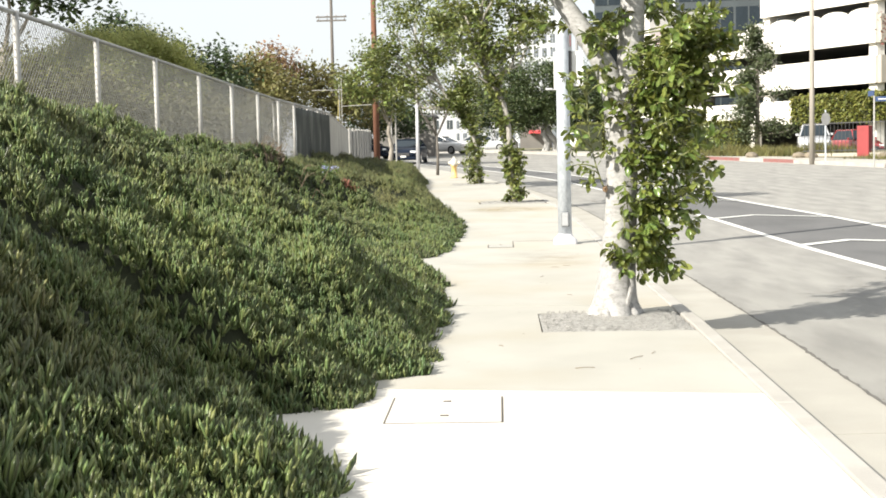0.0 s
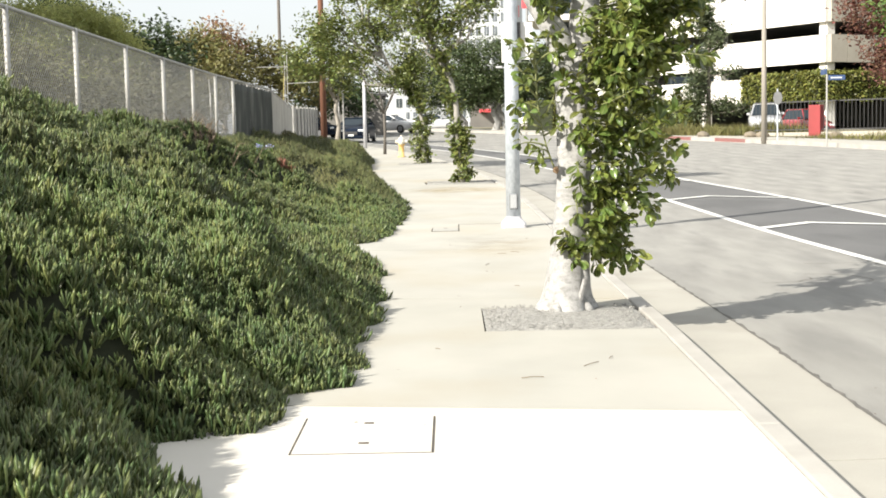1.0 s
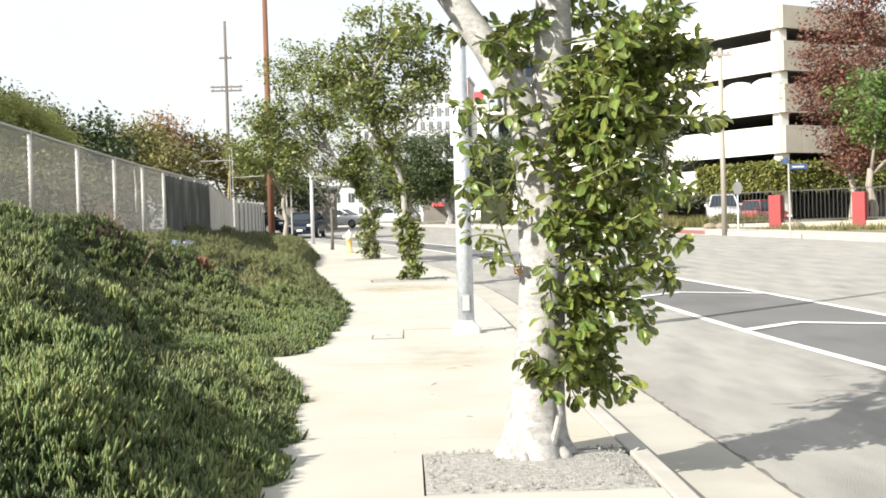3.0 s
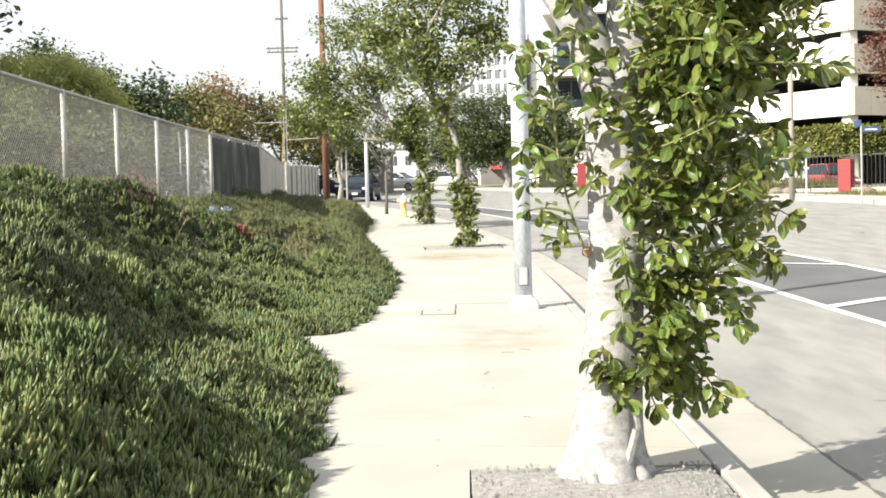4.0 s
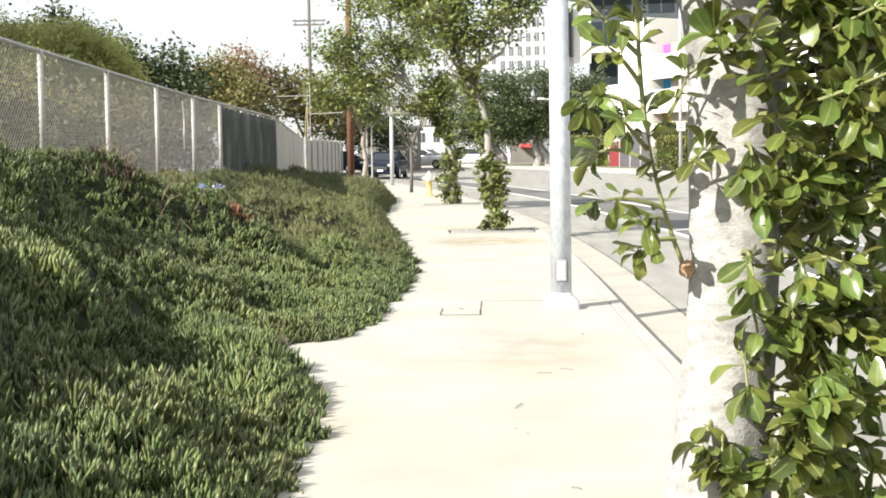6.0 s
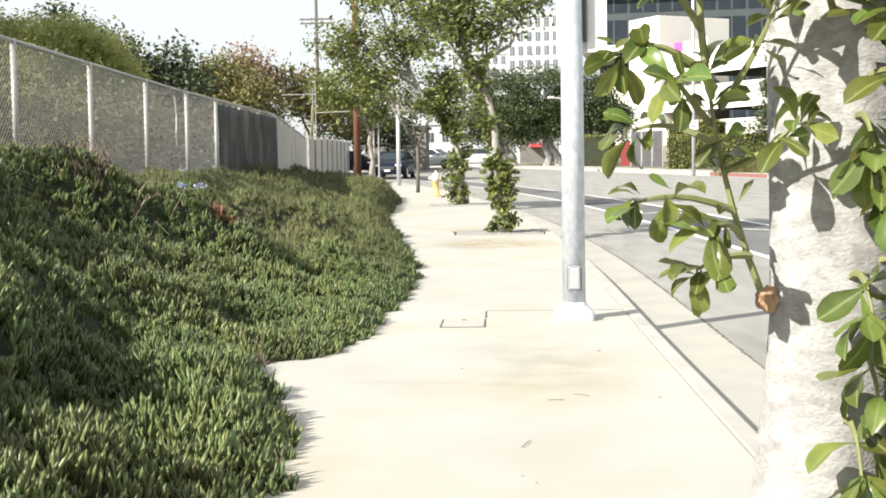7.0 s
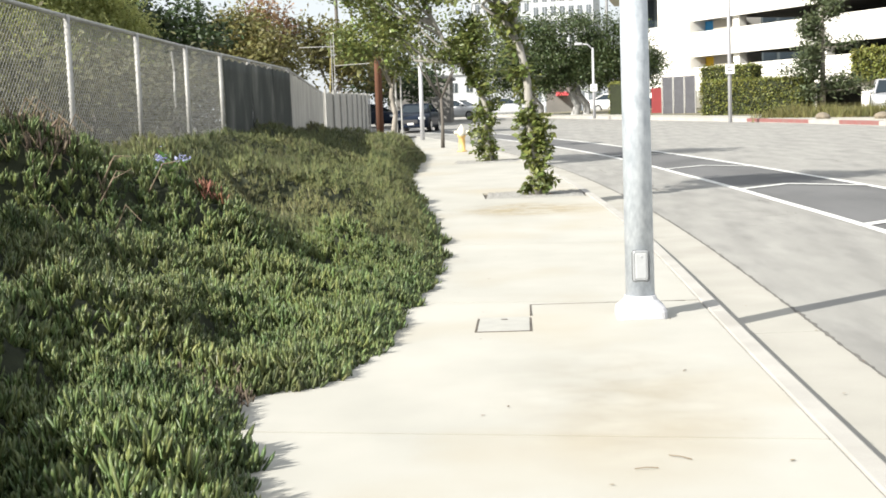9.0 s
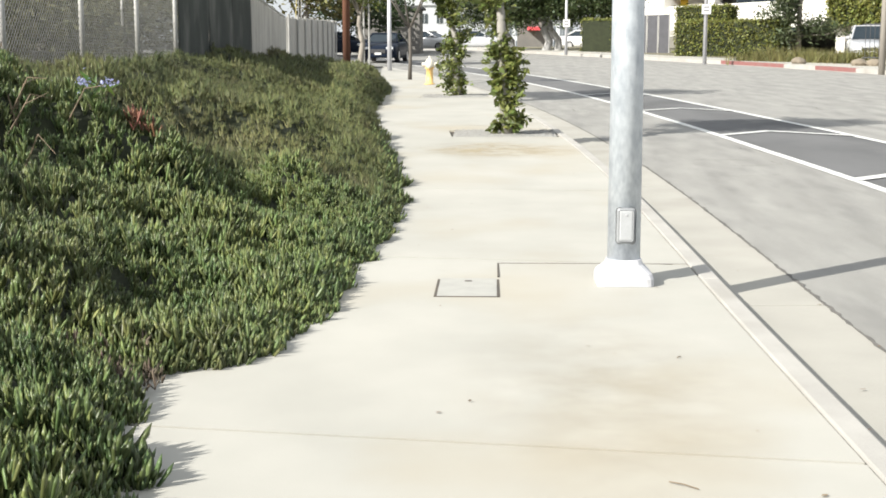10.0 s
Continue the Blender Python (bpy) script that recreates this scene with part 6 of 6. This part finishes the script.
# ---- small things on the bank and pavement ----
def dry_clump(x, y, n, spread, seed, material, label, size=0.07):
    rng = np.random.default_rng(seed)
    px, py = rng.normal(x, spread, n), rng.normal(y, spread * 1.3, n)
    up = np.tile(np.array([[0.2, -0.2, 1.0]]), (n, 1))
    v, f = fingers(px, py, bank(px, py) + 0.01, up, rng.uniform(0.6, 1.3, n) * size, 4, rng, 1.2, 0.09)
    return tagged(part_mesh("dry_plants", raw("dry_plants", v, f, material), None), label, "dead plants", "dry clumps", "stuff")


dry_clump(-3.75, 19.95, 20, 0.10, 81, "ice_dry", "brown dead stems tangled on the bank", 0.08)
dry_clump(-3.5, 20.1, 20, 0.09, 97, "ice_dry", "brown dead stems tangled on the bank", 0.09)
dry_clump(-2.5, 20.72, 22, 0.05, 82, "ice_rust", "rust-red dry patch in the ice plant", 0.08)
dry_clump(-1.5, 16.7, 60, 0.1, 83, "ice_dry", "withered brown tips at the pavement edge", 0.06)
dry_clump(-0.8, 13.6, 14, 0.06, 84, "ice_dry", "withered brown tips at the pavement edge", 0.05)
for k in range(7):
    dry_clump(-4.85 + 0.2 * math.sin(k * 2.1), 17.5 + k * 2.3, 9, 0.25, 100 + k, "ice_dry", "scraggly dry weeds along the foot of the fence", 0.09)
rng_d = np.random.default_rng(86)
for k in range(30):
    x, y = -3.62 + rng_d.normal(0, 0.25), 20.0 + rng_d.normal(0, 0.22)
    z = float(bank(x, y))
    a = rng_d.uniform(0, 6.28)
    tip = (x + 0.3 * math.cos(a), y + 0.3 * math.sin(a), z + rng_d.uniform(0.05, 0.28))
    tagged(part("dead_stem", tubem([(x, y, z - 0.05), ((x + tip[0]) / 2, (y + tip[1]) / 2, z + 0.2), tip], [0.006, 0.005, 0.002], 5), "debris"), "dry grey-brown stem arching from the bank", "dead stem", "dead stems")
rng_f = np.random.default_rng(88)
fl = empty("agapanthus", -2.84, 20.6, float(bank(-2.84, 20.6)), label="lilac flower heads on green stalks in the ice plant", category="flowers")
for k in range(3):
    hx, hy = rng_f.normal(0, 0.08, 2)
    part("stalk", tubem([(hx * 0.4, hy * 0.4, -0.05), (hx, hy, 0.09)], 0.006, 5), "leaf_stem", fl)
    pp = np.array([hx, hy, 0.1]) + rng_f.normal(0, 0.028, (34, 3))
    part_mesh("flower_head", leaf_mesh("flower_head", pp, 0.038, rng_f, "petal", "oval", -0.2), None, fl)["kind"] = "stuff"
part_mesh("leaves", leaf_mesh("leaves", np.array([0, 0, 0.02]) + rng_f.normal(0, 0.08, (30, 3)) * np.array([1, 1, 0.5]), 0.16, rng_f, "leaf_bright", "thin", -0.6), None, fl)["kind"] = "stuff"
# twigs and litter on the concrete
rng_t = np.random.default_rng(90)
spots = [(0.77, 15.42), (0.62, 15.3), (0.98, 17.3), (0.4, 14.2), (0.6, 12.2), (0.75, 8.3), (0.5, 8.0), (0.95, 8.6), (-0.1, 9.0)]
for k, (x, y) in enumerate(spots):
    a, ln = rng_t.uniform(0, 6.28), rng_t.uniform(0.05, 0.16)
    p = [(x + t * ln * math.cos(a), y + t * ln * math.sin(a), float(g(y)) + 0.006 + 0.004 * math.sin(t * 3)) for t in (0, 0.5, 1)]
    tagged(part("twig", tubem([Vector(q) + Vector((0, 0.01 * i * (k % 3 - 1), 0)) for i, q in enumerate(p)], 0.0022, 5), "debris"), "thin dry brown twig on the pavement", "twig", "twigs")
m = 60
px, py = rng_t.uniform(-0.6, 2.6, m), rng_t.uniform(6, 26, m)
zz = np.where(px < KERB, g(py) + 0.006, g(py) + ROAD_Z + 0.012)
lit = leaf_mesh("leaf_litter", np.stack([px, py, zz], 1), 0.03, rng_t, "debris", "oval", 0.0)
co = np.empty(len(lit.vertices) * 3, np.float32)
lit.vertices.foreach_get("co", co)
co = co.reshape(-1, 4, 3)
co[:, :, 2] = zz[:, None] + 0.2 * np.abs(co[:, :, 2] - zz[:, None])
lit.vertices.foreach_set("co", co.ravel())
tagged(part_mesh("leaf_litter", lit, None), "scattered small dry leaves on concrete and asphalt", "leaf litter", "litter", "stuff")


# ragged edge of the asphalt at the gutter
rng_e = np.random.default_rng(96)
vs, fs = [], []
for i, y in enumerate(np.arange(1.0, 52.0, 0.07)):
    o, z = float(bend(y)), float(g(y)) + ROAD_Z + 0.008
    vs += [(GUTTER + o - 0.004 - abs(rng_e.normal(0, 0.006)), y, z), (GUTTER + o + 0.006 + abs(rng_e.normal(0, 0.014)), y, z)]
    if i:
        fs.append((2 * i - 2, 2 * i - 1, 2 * i + 1, 2 * i))
tagged(part_mesh("asphalt_edge", raw("asphalt_edge", vs, fs, "edge"), None), "ragged dark asphalt edge along the gutter", "asphalt edge", kind="structure")

# ---- cracks in the asphalt ----
rng_c = np.random.default_rng(95)
for k in range(26):
    x, y = rng_c.uniform(2.4, 4.3) if k % 2 else rng_c.uniform(7.2, 14.0), rng_c.uniform(8, 44)
    a = rng_c.uniform(-0.5, 0.5) + (1.57 if k % 3 == 0 else 0)
    vs, fs = [], []
    w = rng_c.uniform(0.004, 0.010)
    for i in range(int(rng_c.uniform(7, 18))):
        o = float(bend(y))
        z = float(g(y)) + ROAD_Z + 0.004
        nx, ny = -math.sin(a), math.cos(a)
        ww = w * rng_c.uniform(0.5, 1.3)
        vs += [(x + o + nx * ww, y + ny * ww, z), (x + o - nx * ww, y - ny * ww, z)]
        if i:
            q = 2 * i
            fs.append((q - 2, q - 1, q + 1, q))
        x, y, a = x + 0.13 * math.cos(a), y + 0.13 * math.sin(a), a + rng_c.normal(0, 0.35)
    tagged(part_mesh("road_crack", raw("road_crack", vs, fs, "joint"), None), "thin dark crack in the worn asphalt", "crack", "road cracks", "structure")


# mineral stains soaked into the pavement
def stain(x0, x1, y0, y1, material, label):
    xs, ys = np.linspace(x0, x1, 5), np.linspace(y0, y1, 7)
    vs = [(float(x), float(y), float(g(y)) + 0.0045) for y in ys for x in xs]
    fs = [(i * 5 + j, i * 5 + j + 1, i * 5 + j + 6, i * 5 + j + 5) for i in range(6) for j in range(4)]
    tagged(part_mesh("pavement_stain", raw("pavement_stain", vs, fs, material), None), label, "stain", "pavement stains", "structure")


stain(-1.1, 1.36, 26.9, 29.6, "rust_stain", "orange rust stain across the pale concrete pavement")
stain(-0.2, 1.36, 14.9, 18.4, "warm_stain", "warm tan stain on the pale concrete pavement")
